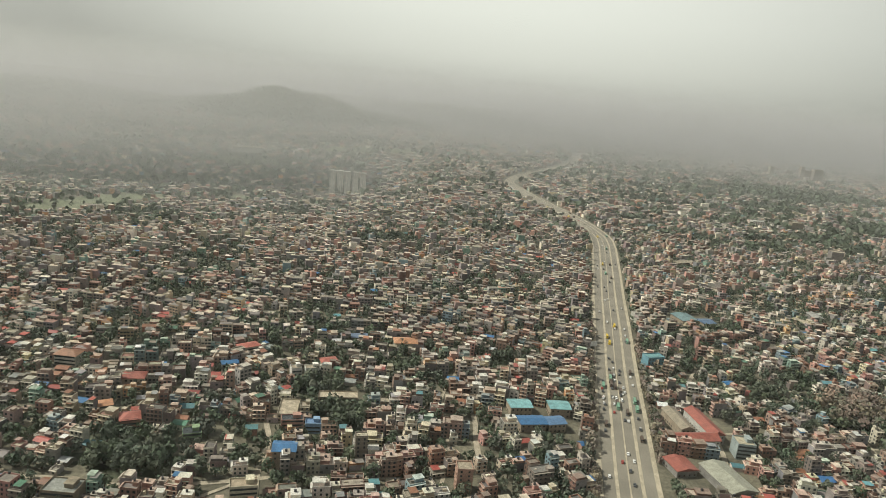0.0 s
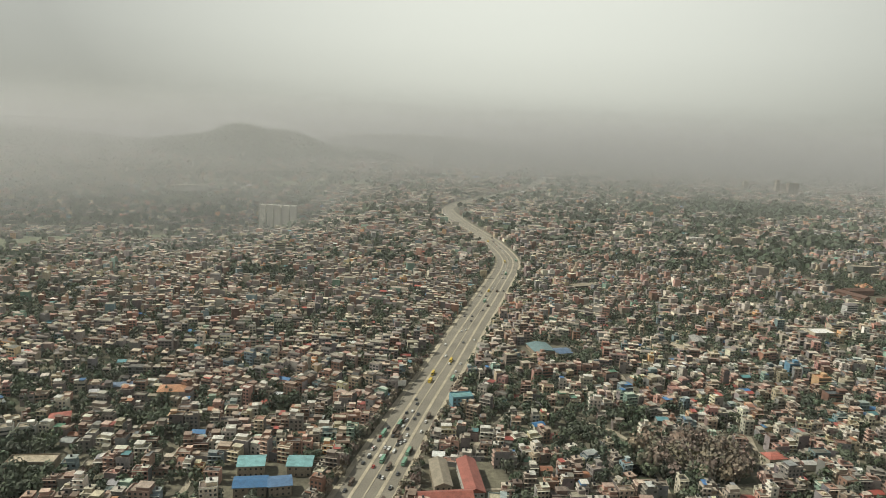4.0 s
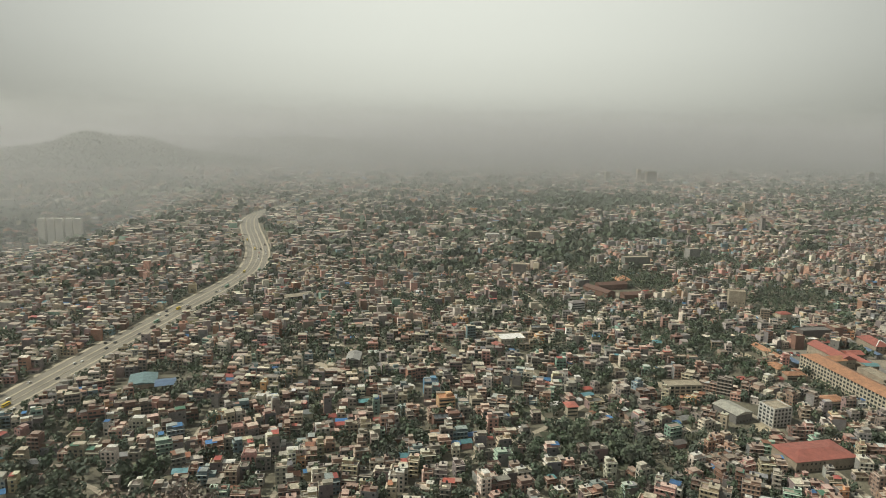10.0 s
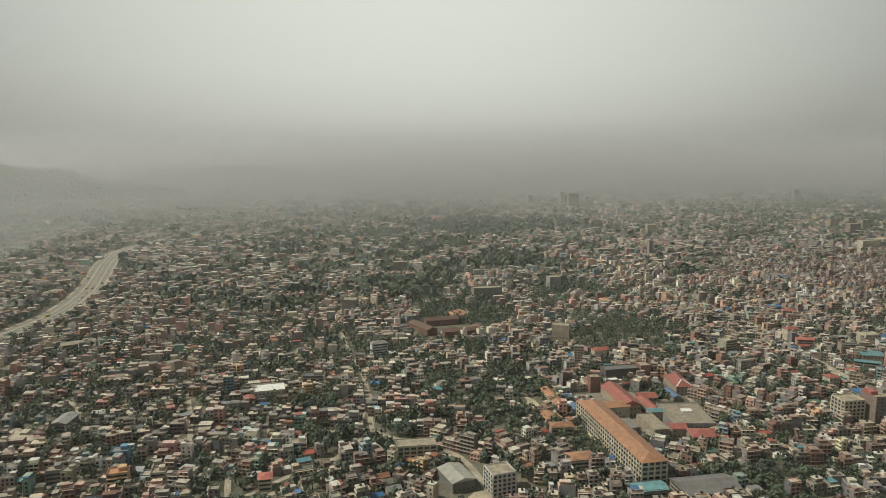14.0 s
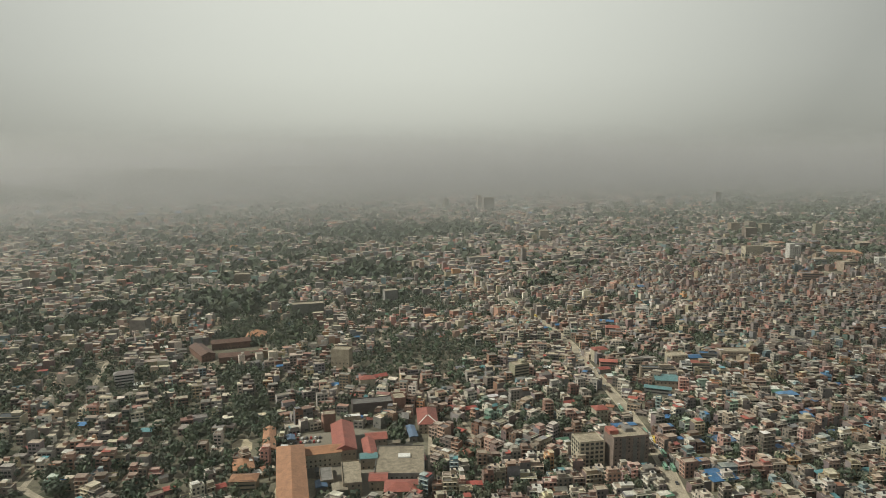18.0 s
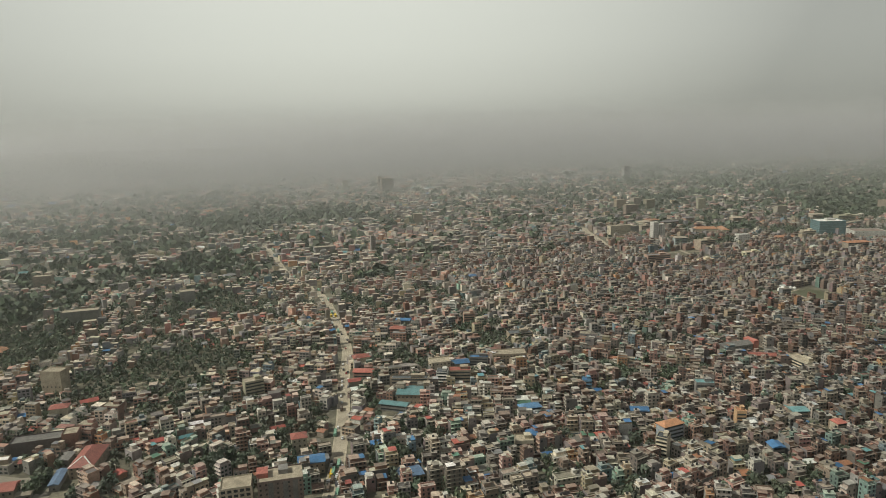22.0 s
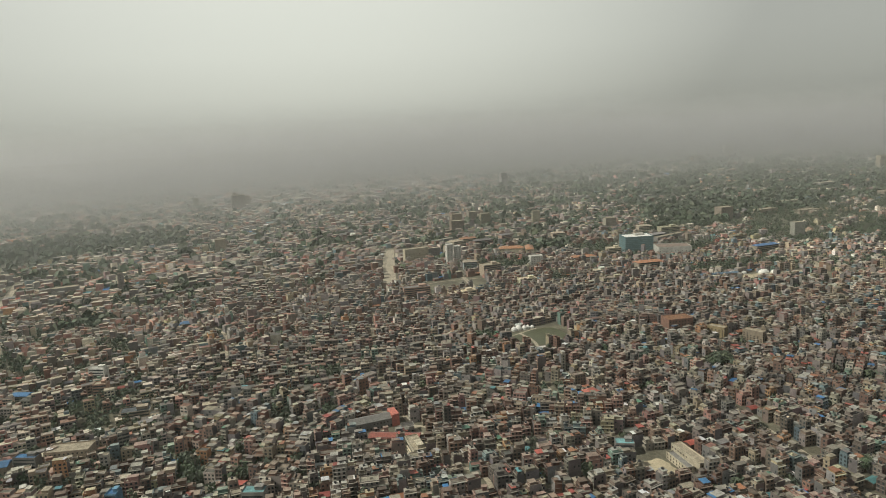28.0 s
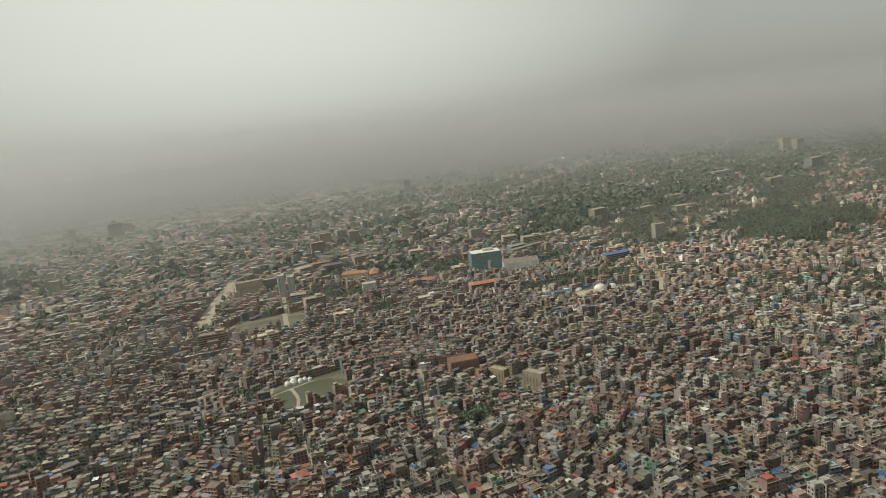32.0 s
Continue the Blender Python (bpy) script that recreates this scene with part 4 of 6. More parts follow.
def ledges(s, i, rails=True):
    """Floor slabs that stand out of the walls on the street side, deep as balconies on some, with a solid rail."""
    left = HO["street_side"][i] == 3
    for k in range(1, 8):
        for to_left in (False, True):
            ok = (HO["n"][i] >= k) & (left == to_left)
            j = i[ok]
            if not len(j):
                continue
            roofed = HO["n"][j] == k
            deep = np.where(HO["style"][j] * 7.7 % 1 < 0.6, 1.15, 0.45)
            wide = (HO["d"][j] if to_left else HO["w"][j]) + 0.1
            out = (HO["w"][j] if to_left else HO["d"][j]) / 2
            thick = np.full(len(j), 0.26)
            z = np.where(roofed, HO["h"][j] - 0.1, k * 2.95 - 0.1)
            c = local(j, *((-out - deep / 2, 0 * out) if to_left else (0 * out, -out - deep / 2)), z)
            s.boxes(c, np.c_[deep, wide, thick] if to_left else np.c_[wide, deep, thick], HO["turn"][j], HO["trim"][j], M_WALL)
            rail = (deep > 1) & ~roofed
            if rails and rail.any():
                r, o, n = j[rail], out[rail] + 1.05, rail.sum()
                c = local(r, *((-o, 0 * o) if to_left else (0 * o, -o)), k * 2.95 + 0.16)
                s.boxes(c, np.c_[np.full(n, 0.12), wide[rail] * 0.96, np.full(n, 0.8)] if to_left else np.c_[wide[rail] * 0.96, np.full(n, 0.12), np.full(n, 0.8)], HO["turn"][r], HO["wall"][r] * 1.1, M_WALL)
def window_mesh():
    """One window: a timber frame standing out of the wall round a dark pane, 1.2 by 1.4."""
    s = Soup([M_FRAME, M_GLASS])
    for c, z in (((-0.6, -0.03, 0.0), (0.1, 0.12, 1.4)), ((0.6, -0.03, 0.0), (0.1, 0.12, 1.4)), ((0, -0.03, 0.0), (1.1, 0.12, 0.1)), ((0, -0.03, 1.3), (1.1, 0.12, 0.1)), ((0, -0.03, 0.1), (0.06, 0.1, 1.2))):
        s.boxes(np.array([c]), np.array([z]), np.zeros(1), (0.5, 0.5, 0.5), M_FRAME)
    s.quads(np.array([[-0.55, -0.02, 0.1], [0.55, -0.02, 0.1], [0.55, -0.02, 1.3], [-0.55, -0.02, 1.3]]), [[0, 1, 2, 3]], (0.5, 0.5, 0.5), M_GLASS)
    return s.mesh("window")


WINDOW = window_mesh()


def add_windows(parent, w, d, floors, rise, most, span=2.8, chance=0.85, mesh=None, first=0.95, sides=(0, 3, 1, 2)):
    """Window objects on the sides of a block, storey by storey; at most so many."""
    made = 0
    for side in sides:
        along, out = (w, d / 2) if side % 2 == 0 else (d, w / 2)
        turn = (0, math.pi / 2, math.pi, -math.pi / 2)[side]
        for k in range(floors):
            n = max(1, int(along / span))
            for q in range(n):
                if made >= most or rng.random() > chance:
                    continue
                a = (-0.5 + (q + 0.5) / n) * along
                ob = new("window", mesh or WINDOW)
                ob.parent = parent
                place = Matrix.Rotation(turn, 4, "Z") @ Vector((a, -out, k * rise + first))
                ob.matrix_local = Matrix.Translation(place * K) @ Matrix.Rotation(turn, 4, "Z")
                made += 1


def ring_walls(name, parent, w, d, h, colour, parapet=0.9, thick=0.28, mat=None, label=""):
    """Walls of a block with the parapet's inner side, open above the roof."""
    s = Soup([mat or M_WALL])
    v = np.array([(a * (w / 2 - k), b * (d / 2 - k), z) for k, z in ((0, 0), (0, h + parapet), (thick, h + parapet), (thick, h)) for a, b in ((-1, -1), (1, -1), (1, 1), (-1, 1))], float)
    f = [[4 * r + q, 4 * r + (q + 1) % 4, 4 * r + 4 + (q + 1) % 4, 4 * r + 4 + q] for r in range(3) for q in range(4)]
    s.quads(v, f, colour, mat or M_WALL)
    ob = new(name, s.mesh(name))
    ob.parent = parent
    return tagged(ob, label)


def hip_roof(name, parent, w, d, h, rise, colour, mat, eave=0.8, hip=0.5, along_y=None, label=""):
    """A pitched roof with eaves and some thickness; hip 0: gables."""
    s = Soup([mat])
    long_y = d > w if along_y is None else along_y
    a, b = ((d, w) if long_y else (w, d))
    a, b = a / 2 + eave, b / 2 + eave
    r = a - hip * b
    low, top = h - 0.25, h + rise
    v = np.array([(-a, -b, low), (a, -b, low), (a, b, low), (-a, b, low), (-a, -b, h), (a, -b, h), (a, b, h), (-a, b, h), (-r, 0, top), (r, 0, top)], float)
    if long_y:
        v = np.c_[-v[:, 1], v[:, 0], v[:, 2]]
    f = [[4, 5, 9, 8], [6, 7, 8, 9], [5, 6, 9, 9], [7, 4, 8, 8], [0, 1, 5, 4], [1, 2, 6, 5], [2, 3, 7, 6], [3, 0, 4, 7], [3, 2, 1, 0]]
    bm = bmesh.new()
    bv = [bm.verts.new(p) for p in v]
    for q in f:
        bm.faces.new([bv[k] for k in dict.fromkeys(q)])
    return bm_part(name, bm, mat, parent, label, colour)


def tank_part(parent, x, y, z):
    bm = bmesh.new()
    bmesh.ops.create_cone(bm, cap_ends=True, segments=10, radius1=0.62, radius2=0.62, depth=1.3, matrix=Matrix.Translation((x, y, z + 0.65)))
    bmesh.ops.create_cone(bm, cap_ends=True, segments=10, radius1=0.6, radius2=0.2, depth=0.25, matrix=Matrix.Translation((x, y, z + 1.42)))
    return bm_part("water_tank", bm, M_TANK, parent, "black plastic water tank")


def town_house(i, label):
    """One flat-roofed town house with all its parts."""
    w, d, h, n = float(HO["w"][i]), float(HO["d"][i]), float(HO["h"][i]), int(HO["n"][i])
    wall, roof, style = HO["wall"][i], HO["roof"][i], float(HO["style"][i])
    ob = thing("house", label, "house", (HO["x"][i], HO["y"][i], HO["z"][i]), float(HO["turn"][i]), "town houses")
    trim, left = HO["trim"][i], HO["street_side"][i] == 3
    ring_walls("wall", ob, w, d, h, np.r_[side_colours(i)[0], np.tile(trim, (4, 1)), np.tile(wall, (4, 1))])
    box_part("roof", ob, (0, 0, h - 0.2), (w - 0.5, d - 0.5, 0.22), 0, roof, M_ROOF)
    side = rng.choice((-1, 1))
    sw, sd, sh = min(max(w * 0.36, 2.2), 4.2), min(max(d * 0.42, 2.4), 4.6), rng.uniform(2.2, 2.9)
    sx, sy = side * (w / 2 - sw / 2), (d / 2 - sd / 2) * rng.choice((-1, 1))
    head = box_part("stair_head", ob, (sx, sy, h), (sw, sd, sh), 0, wall, M_WALL)
    box_part("slab", head, (sx, sy, h + sh), (sw + 0.7, sd + 0.7, 0.18), 0, trim, M_ROOF)
    if rng.random() < 0.6:
        tank_part(ob, sx * 0.8, sy * 0.8, h + sh + 0.18)
    if style < 0.17:
        box_part("roof_shed", ob, (-sx * 0.6, 0, h), (w * 0.5, d * 0.72, 2.3), 0, wall * 0.8, M_WALL)
        box_part("tin_roof", ob, (-sx * 0.6, 0, h + 2.3), (w * 0.62, d * 0.9, 0.12), 0, pick(TINS, T_WEIGHT, 1)[0], M_TIN, label="coloured tin sheet")
    deep = 1.15 if style * 7.7 % 1 < 0.6 else 0.45
    for k in range(1, n):
        at, size = ((-w / 2 - deep / 2, 0), (deep, d + 0.1, 0.26)) if left else ((0, -d / 2 - deep / 2), (w + 0.1, deep, 0.26))
        box_part("balcony" if deep > 1 else "floor_ledge", ob, (*at, k * 2.95 - 0.1), size, 0, trim, M_WALL)
        if deep > 1:
            at, size = ((-w / 2 - 1.05, 0), (0.12, d * 0.96, 0.8)) if left else ((0, -d / 2 - 1.05), (w * 0.96, 0.12, 0.8))
            box_part("balcony_rail", ob, (*at, k * 2.95 + 0.16), size, 0, wall * 1.1, M_WALL)
    add_windows(ob, w, d, n, 2.95, 8, sides=(3, 0, 1) if left else (0, 3, 1))
    return ob


def shade_word(c):
    r, g, b = c
    if r > 1.65 * g:
        return "red brick"
    if r > 1.35 * g:
        return "pinkish brown"
    if g >= r:
        return "grey-green"
    return "cream" if r > 0.42 else "buff" if r > 0.33 else "grey"


flat, pitched = np.where(~low)[0], np.where(low)[0]
near_flat = flat[(HO["x"][flat] > -330) & (HO["x"][flat] < 2400)]
own = near_flat[np.argsort(away[near_flat])[:158]]
for i in own:
    town_house(i, "%s %d-storey flat-roofed %shouse in a crowded row" % (shade_word(HO["wall"][i]), HO["n"][i], "balconied " if HO["style"][i] * 7.7 % 1 < 0.6 else "town "))
rest = np.setdiff1d(flat, own)

soup = Soup([M_WALL, M_ROOF, M_TIN, M_GLASS, M_TANK])
bodies(soup, rest[away[rest] < 590])
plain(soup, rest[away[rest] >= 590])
gables(soup, pitched)
tops(soup, rest[away[rest] < 450])
tops(soup, rest[(away[rest] >= 450) & (away[rest] < 590)], False)
panes(soup, rest[away[rest] < 400], sides=(0, 1, 3))
ledges(soup, rest[away[rest] < 380])
ledges(soup, rest[(away[rest] >= 380) & (away[rest] < 540)], False)
panes(soup, rest[(away[rest] >= 400) & (away[rest] < 560)], sides=(0, 3), wide=1.5)
panes(soup, rest[(away[rest] >= 560) & (away[rest] < 760)], sides=(0,), wide=2.3)
houses = tagged(new("houses", soup.mesh("houses")), "crowded flat-roofed brick and plaster town houses filling the valley", "houses", kind="stuff")


# ---- landmark buildings ----
def block(name, label, at, w, d, h, turn, wall, roof, kind="flat", rise=3.0, floors=None, roof_mat=None, most=60, span=3.4, category="building", z=0.0, parapet=0.9, group=""):
    """A larger building: walls, roof and windows; kind: flat, gable or hip."""
    ob = thing(name, label, category, (at[0], at[1], z - 0.1), turn, group)
    if kind == "flat":
        ring_walls("wall", ob, w, d, h, wall, parapet)
        box_part("roof", ob, (0, 0, h - 0.2), (w - 0.5, d - 0.5, 0.22), 0, roof, roof_mat or M_ROOF)
    else:
        box_part("wall", ob, (0, 0, 0), (w, d, h), 0, wall, M_WALL)
        hip_roof("roof", ob, w, d, h, rise, roof, roof_mat or M_TIN, hip=0.0 if kind == "gable" else 0.9)
    n = max(1, int(h / 3.2)) if floors is None else floors
    if n:
        add_windows(ob, w, d, n, h / n, most, span, 0.95)
    return ob


def banded(ob, w, d, h, floors, wall, span=3.6):
    """Rows of dark windows round a block, parted by plaster piers on the two sides towards the flight."""
    for level in range(floors):
        box_part("window_band", ob, (0, 0, level * h / floors + 0.9), (w + 0.16, d + 0.16, h / floors * 0.55), 0, (0.5, 0.5, 0.5), M_GLASS, label="dark row of windows")
    for along, side in ((w, 0), (d, 1)):
        n = max(2, int(along / span))
        for q in range(n + 1):
            a = (q / n - 0.5) * along
            box_part("pier", ob, (a, -d / 2 - 0.06, 0) if side == 0 else (-w / 2 - 0.06, a, 0), (1.3, 0.5, h) if side == 0 else (0.5, 1.3, h), 0, wall * 1.08, M_WALL)


long_hall = block("long_building", "long cream five-storey building with a orange-brown hipped roof", (945, 737), 19, 118, 17.5, 0.10, CREAM, CLAY * 0.92, "hip", 3.6, 0, M_TIN, 0)
banded(long_hall, 19, 118, 17.5, 5, CREAM, 4.0)
block("red_roofed_hall", "large hall under a dull red pitched tin roof", (978, 822), 17, 50, 11, 0.06, BUFF, RED_TIN, "gable", 4.0, 2, M_TIN, 16)
block("red_roofed_wing", "low wing under a dull red tin roof", (1004, 826), 16, 13, 8, 0.06, BUFF, RED_TIN, "gable", 2.4, 2, M_TIN, 8)
block("red_roofed_wing", "narrow wing under a dull red tin roof", (998, 806), 9, 30, 8, 0.06, BUFF, RED_TIN, "gable", 2.4, 2, M_TIN, 8)
block("brown_roofed_wing", "cross wing under a brown clay-coloured roof", (962, 800), 28, 14, 11, 0.1, CREAM, CLAY, "gable", 3, 3, M_TIN, 14)
court = block("flat_roofed_market_hall", "wide low hall with a stained grey flat roof", (1020, 780), 36, 46, 8.5, -0.1, GREY, TAN_ROOF * 0.8, "flat", floors=2, most=20)
box_part("skylight", court, (3, 5, 8.6), (9, 6, 1.2), 0, (0.7, 0.7, 0.66), M_WHITE, label="white skylight box")
block("red_roofed_annex", "small annex under a faded red roof", (1018, 742), 22, 16, 8, -0.1, BUFF, RED_TIN, "hip", 2.5, 2, M_TIN, 8)
block("teal_roofed_annex", "flat annex with a pale teal tin roof", (997, 789), 12, 9, 9, 0.0, BUFF, TEAL_TIN * 0.8, "gable", 1.2, 2, M_TIN, 4)
block("tan_service_block", "tan flat-roofed service block between the halls", (984, 762), 13, 34, 10, 0.05, BUFF, TAN_ROOF * 0.9, "flat", floors=3, most=14)
block("tan_service_block", "low service block with a stained flat roof", (966, 768), 9, 22, 7, 0.1, BUFF, GREY, "flat", floors=2, most=6)
block("blue_tarp_shed", "narrow shed under faded blue sheets", (1034, 838), 6, 22, 5, 0.05, GREY, BLUE_TIN * 0.6 + 0.08, "gable", 1.0, 1, M_TIN, 2)
block("blue_tarp_shed", "low shed under faded blue sheets", (934, 812), 7, 18, 5, 0.1, GREY, BLUE_TIN * 0.6 + 0.08, "gable", 1.0, 1, M_TIN, 2)
for at, w, d, h, tn, tin in (((962, 803), 9, 6, 5, 0.1, GREY * 0.5), ((963, 782), 10, 7, 4, 0.1, GREY * 0.45), ((976, 746), 9, 10, 8, 0.1, TAN_ROOF * 0.8), ((963, 756), 7, 9, 6, 0.1, BLUE_TIN * 0.7 + 0.06), ((1035, 757), 8, 12, 6, 0.1, TAN_ROOF),
                             ((1036, 786), 6, 12, 7, 0.1, RED_TIN), ((1018, 822), 9, 5, 4, 0.0, TAN_ROOF * 0.7), ((935, 842), 6, 9, 4, 0.1, BLUE_TIN * 0.6 + 0.08), ((1030, 868), 7, 12, 6, -0.1, GREY), ((1003, 870), 10, 6, 5, 0.1, RED_TIN * 0.8)):
    block("yard_shed", "low sheet-roofed shed in the yard of the halls", at, w, d, h, tn, GREY * 0.8, tin, "gable", 1.0, 1, M_TIN, 2, category="shed", group="yard sheds")
block("brick_stair_tower", "plain brick tower beside the hall", (966, 862), 10, 10, 15, 0.05, BRICK * 1.2, TAN_ROOF, "flat", floors=0)
block("brick_stair_tower", "plain tan brick block at the end of the hall", (1027, 893), 11, 14, 15, 0.09, BRICK * 1.3, TAN_ROOF, "flat", floors=0)
block("red_roofed_annex", "low annex under a faded red roof", (1003, 757), 12, 12, 8, -0.1, BUFF, RED_TIN, "gable", 2, 2, M_TIN, 4)
block("brick_hall", "long dark brick hall with a flat parapet roof", (1003, 893), 36, 14, 12, 0.09, np.array((0.11, 0.09, 0.08)), GREY * 0.7, "flat", floors=0)
gate_hall = block("hipped_roof_house", "large house with a red hipped roof and white ridges", (1049, 858), 16, 34, 9, -0.06, BUFF, RED_TIN * 0.9, "hip", 4.5, 3, M_TIN, 18)
for sgn in (-1, 1):
    bm = bmesh.new()
    bmesh.ops.create_cube(bm, size=1.0, matrix=Matrix.Translation((sgn * 4.4, -13.4, 11.4)) @ Matrix.Rotation(sgn * 0.78, 4, "Z") @ Matrix.Rotation(0.42, 4, "X") @ Matrix.Diagonal((0.9, 12.0, 0.4, 1)))
    bm_part("ridge_cap", bm, M_WHITE, gate_hall, "white painted ridge")
block("brown_roofed_house", "narrow long house with a brown pitched roof", (919, 835), 9, 41, 7, 0.1, CREAM, CLAY, "gable", 2.4, 2, M_TIN, 14)
block("brown_roofed_house", "house with a brown hipped roof beside the long building", (905, 792), 14, 18, 7.5, 0.2, CREAM, CLAY, "hip", 2.6, 2, M_TIN, 10)
block("white_roofed_shop", "small building with a bright white flat roof", (985, 868), 14, 8, 9, 0.1, BUFF, WHITE, "flat", floors=2, most=6, roof_mat=M_WHITE)
block("warehouse", "open-sided warehouse with a pale curved sheet roof", (813, 694), 17, 25, 8, 0.34, GREY * 0.7, np.array((0.34, 0.33, 0.28)), "gable", 2.2, 1, M_TIN, 6)
banded(block("white_office_block", "white five-storey block with a flat tan roof", (842, 682), 17, 16, 15.5, 0.23, WHITE * 0.85, TAN_ROOF, "flat", floors=0), 17, 16, 15.5, 5, WHITE * 0.85, 3.4)
block("red_roofed_school", "long low block with a red-brown sheet roof", (836, 619), 48, 26, 8.5, 0.14, BUFF, RED_TIN, "hip", 2.0, 2, M_TIN, 20)
banded(block("cream_apartment_block", "cream four-storey flats with a red roof edge", (787, 735), 30, 14, 13, 0.05, CREAM * 0.8, TAN_ROOF, "flat", floors=0), 30, 14, 13, 4, CREAM * 0.8, 4.5)
block("school_block", "pale two-storey school block with a red roof", (221, 467), 34, 12, 8, 0.2, WHITE * 0.9, RED_TIN, "gable", 3.0, 2, M_TIN, 24)
block("school_wing", "long school wing with a faded red roof", (237, 494), 12, 42, 8, 0.16, WHITE * 0.8, RED_TIN, "gable", 3.0, 2, M_TIN, 16)
block("school_wing", "school wing with a grey sheet roof", (217, 496), 11, 34, 7.5, 0.16, BUFF, TAN_ROOF * 0.8, "gable", 2.5, 2, M_TIN, 12)
block("long_shed", "long shed with a greenish grey sheet roof", (226, 416), 20, 36, 6.5, 0.26, GREY, np.array((0.30, 0.30, 0.24)), "gable", 2.6, 1, M_TIN, 6)
block("long_shed", "low shed with a rusty red roof", (198, 430), 16, 18, 5.5, 0.26, GREY, RED_TIN, "gable", 1.8, 1, M_TIN, 6)
for at, w, d, h, tn, tin in (((97, 470), 20, 13, 7.5, 0.2, BLUE_TIN), ((115, 473), 14, 12, 7.5, 0.3, BLUE_TIN * 0.9 + 0.05), ((90, 495), 17, 14, 8, 0.2, TEAL_TIN * 1.4), ((122, 499), 16, 14, 8, 0.1, TEAL_TIN * 1.3),
                             ((-71, 389), 14, 12, 14, 0.14, BLUE_TIN * 1.1), ((1297, 922), 22, 20, 9, -0.3, TEAL_TIN * 0.8), ((1242, 726), 19, 17, 8, 0.1, BLUE_TIN), ((1209, 814), 18, 12, 9, 0.06, BLUE_TIN * 1.1),
                             ((1275, 780), 15, 14, 9, 0.2, BLUE_TIN * 0.7 + 0.07), ((313, 770), 22, 26, 6, 0.28, TEAL_TIN * 0.55 + 0.06), ((335, 762), 16, 16, 6, 0.28, BLUE_TIN * 0.6 + 0.07), ((1352, 980), 22, 12, 10, 0.0, BLUE_TIN * 0.8)):
    block("tin_roofed_building", "building under a %s tin roof" % ("bright blue" if tin[2] > 1.9 * tin[1] else "pale blue-green"), at, w, d, h, tn, BUFF, tin, "gable", 1.6, None, M_TIN, 12, group="blue tin roofs")
for at, w, d, h, tn, tin in (((461, 548), 14, 10, 8.5, 0.22, RED_TIN * 1.3), ((1842, 943), 12, 9, 11, 0.2, RED_TIN * 1.3), ((-8, 600), 22, 14, 10, 0.2, CLAY * 1.2), ((-210, 480), 18, 12, 8, 0.2, RED_TIN), 
                             ((1000, 950), 14, 10, 14, 0.1, RED_TIN), ((690, 770), 12, 9, 9, 0.1, RED_TIN * 1.2), ((668, 748), 10, 9, 8, 0.2, RED_TIN * 1.2), ((1200, 848), 11, 10, 12, 0.1, RED_TIN), ((1260, 1010), 16, 10, 14, 0.1, RED_TIN * 0.9)):
    block("red_roofed_house", "house with a bright red pitched roof", at, w, d, h, tn, CREAM, tin, "hip", 2.4, None, M_TIN, 10, category="house", group="red-roofed houses")
brown_tower = block("brown_tower_block", "bare brown eight-storey block beside the street", (1190, 767), 28, 18, 25, 0.05, np.array((0.20, 0.155, 0.13)), TAN_ROOF, "flat", floors=8, most=60, span=3.4)
box_part("roof_room", brown_tower, (-11, 2, 25), (7, 9, 3.2), 0, RED_TIN * 1.2, M_TIN, label="red sheet-clad roof room")
box_part("stair_head", brown_tower, (2, 3, 25), (6, 7, 3.0), 0, GREY, M_WALL)
for x in (-6, 3, 9):
    box_part("grey_bay", brown_tower, (x, -9.05, 0), (3.2, 0.3, 24.5), 0, GREY * 0.75, M_WALL, label="recessed grey plaster bay")
banded(block("cream_tower_block", "cream seven-storey block under construction", (1162, 772), 19, 16, 20, 0.05, CREAM, TAN_ROOF, "flat", floors=0), 19, 16, 20, 6, CREAM, 3.6)
block("tan_office_block", "plain tan seven-storey office block", (975, 1018), 20, 13, 24, -0.3, TAN_ROOF, TAN_ROOF, "flat", floors=3, most=10)
block("white_institute", "long white four-storey building with a flat roof", (732, 1515), 48, 16, 13, 0.0, WHITE, WHITE * 0.8, "flat", floors=4, most=40, span=5)
block("white_roof_block", "pale flat-roofed block of three storeys", (657, 872), 28, 20, 11, 0.18, CREAM, WHITE, "flat", floors=3, most=24, roof_mat=M_WHITE)
block("blue_house", "blue-painted four-storey house beside the ring road", (230, 614), 18, 11, 13, 0.3, np.array((0.13, 0.27, 0.33)), TEAL_TIN, "flat", floors=4, most=24)
block("buff_block", "buff five-storey block with a flat roof", (1333, 973), 19, 15, 15.5, 0.05, CREAM, TAN_ROOF * 1.1, "flat", floors=5, most=30)
block("brick_hostel", "long reddish four-storey hostel with a tan roof", (1406, 984), 34, 16, 13.5, -0.15, BUFF, TAN_ROOF, "flat", floors=4, most=44)
dome = block("round_roofed_pavilion", "pavilion under a broad orange conical roof", (868, 1152), 22, 22, 7, 0, BRICK, CLAY * 1.25, "hip", 6, 1, M_TIN, 4)

hall = thing("market_hall", "long grey-roofed hall with a red-painted end", "hall", (1645, 962, -0.1), 0.12)
box_part("wall", hall, (0, 0, 0), (36, 13, 8), 0, GREY, M_WALL)
hip_roof("roof", hall, 36, 13, 8, 2.6, GREY * 0.8, M_TIN, hip=0.0)
box_part("end_wall", hall, (20.5, 0, 0), (6.5, 15, 11), 0, RED_TIN * 1.6, M_TIN, label="bright red tin end block")
add_windows(hall, 36, 13, 2, 3.6, 20)
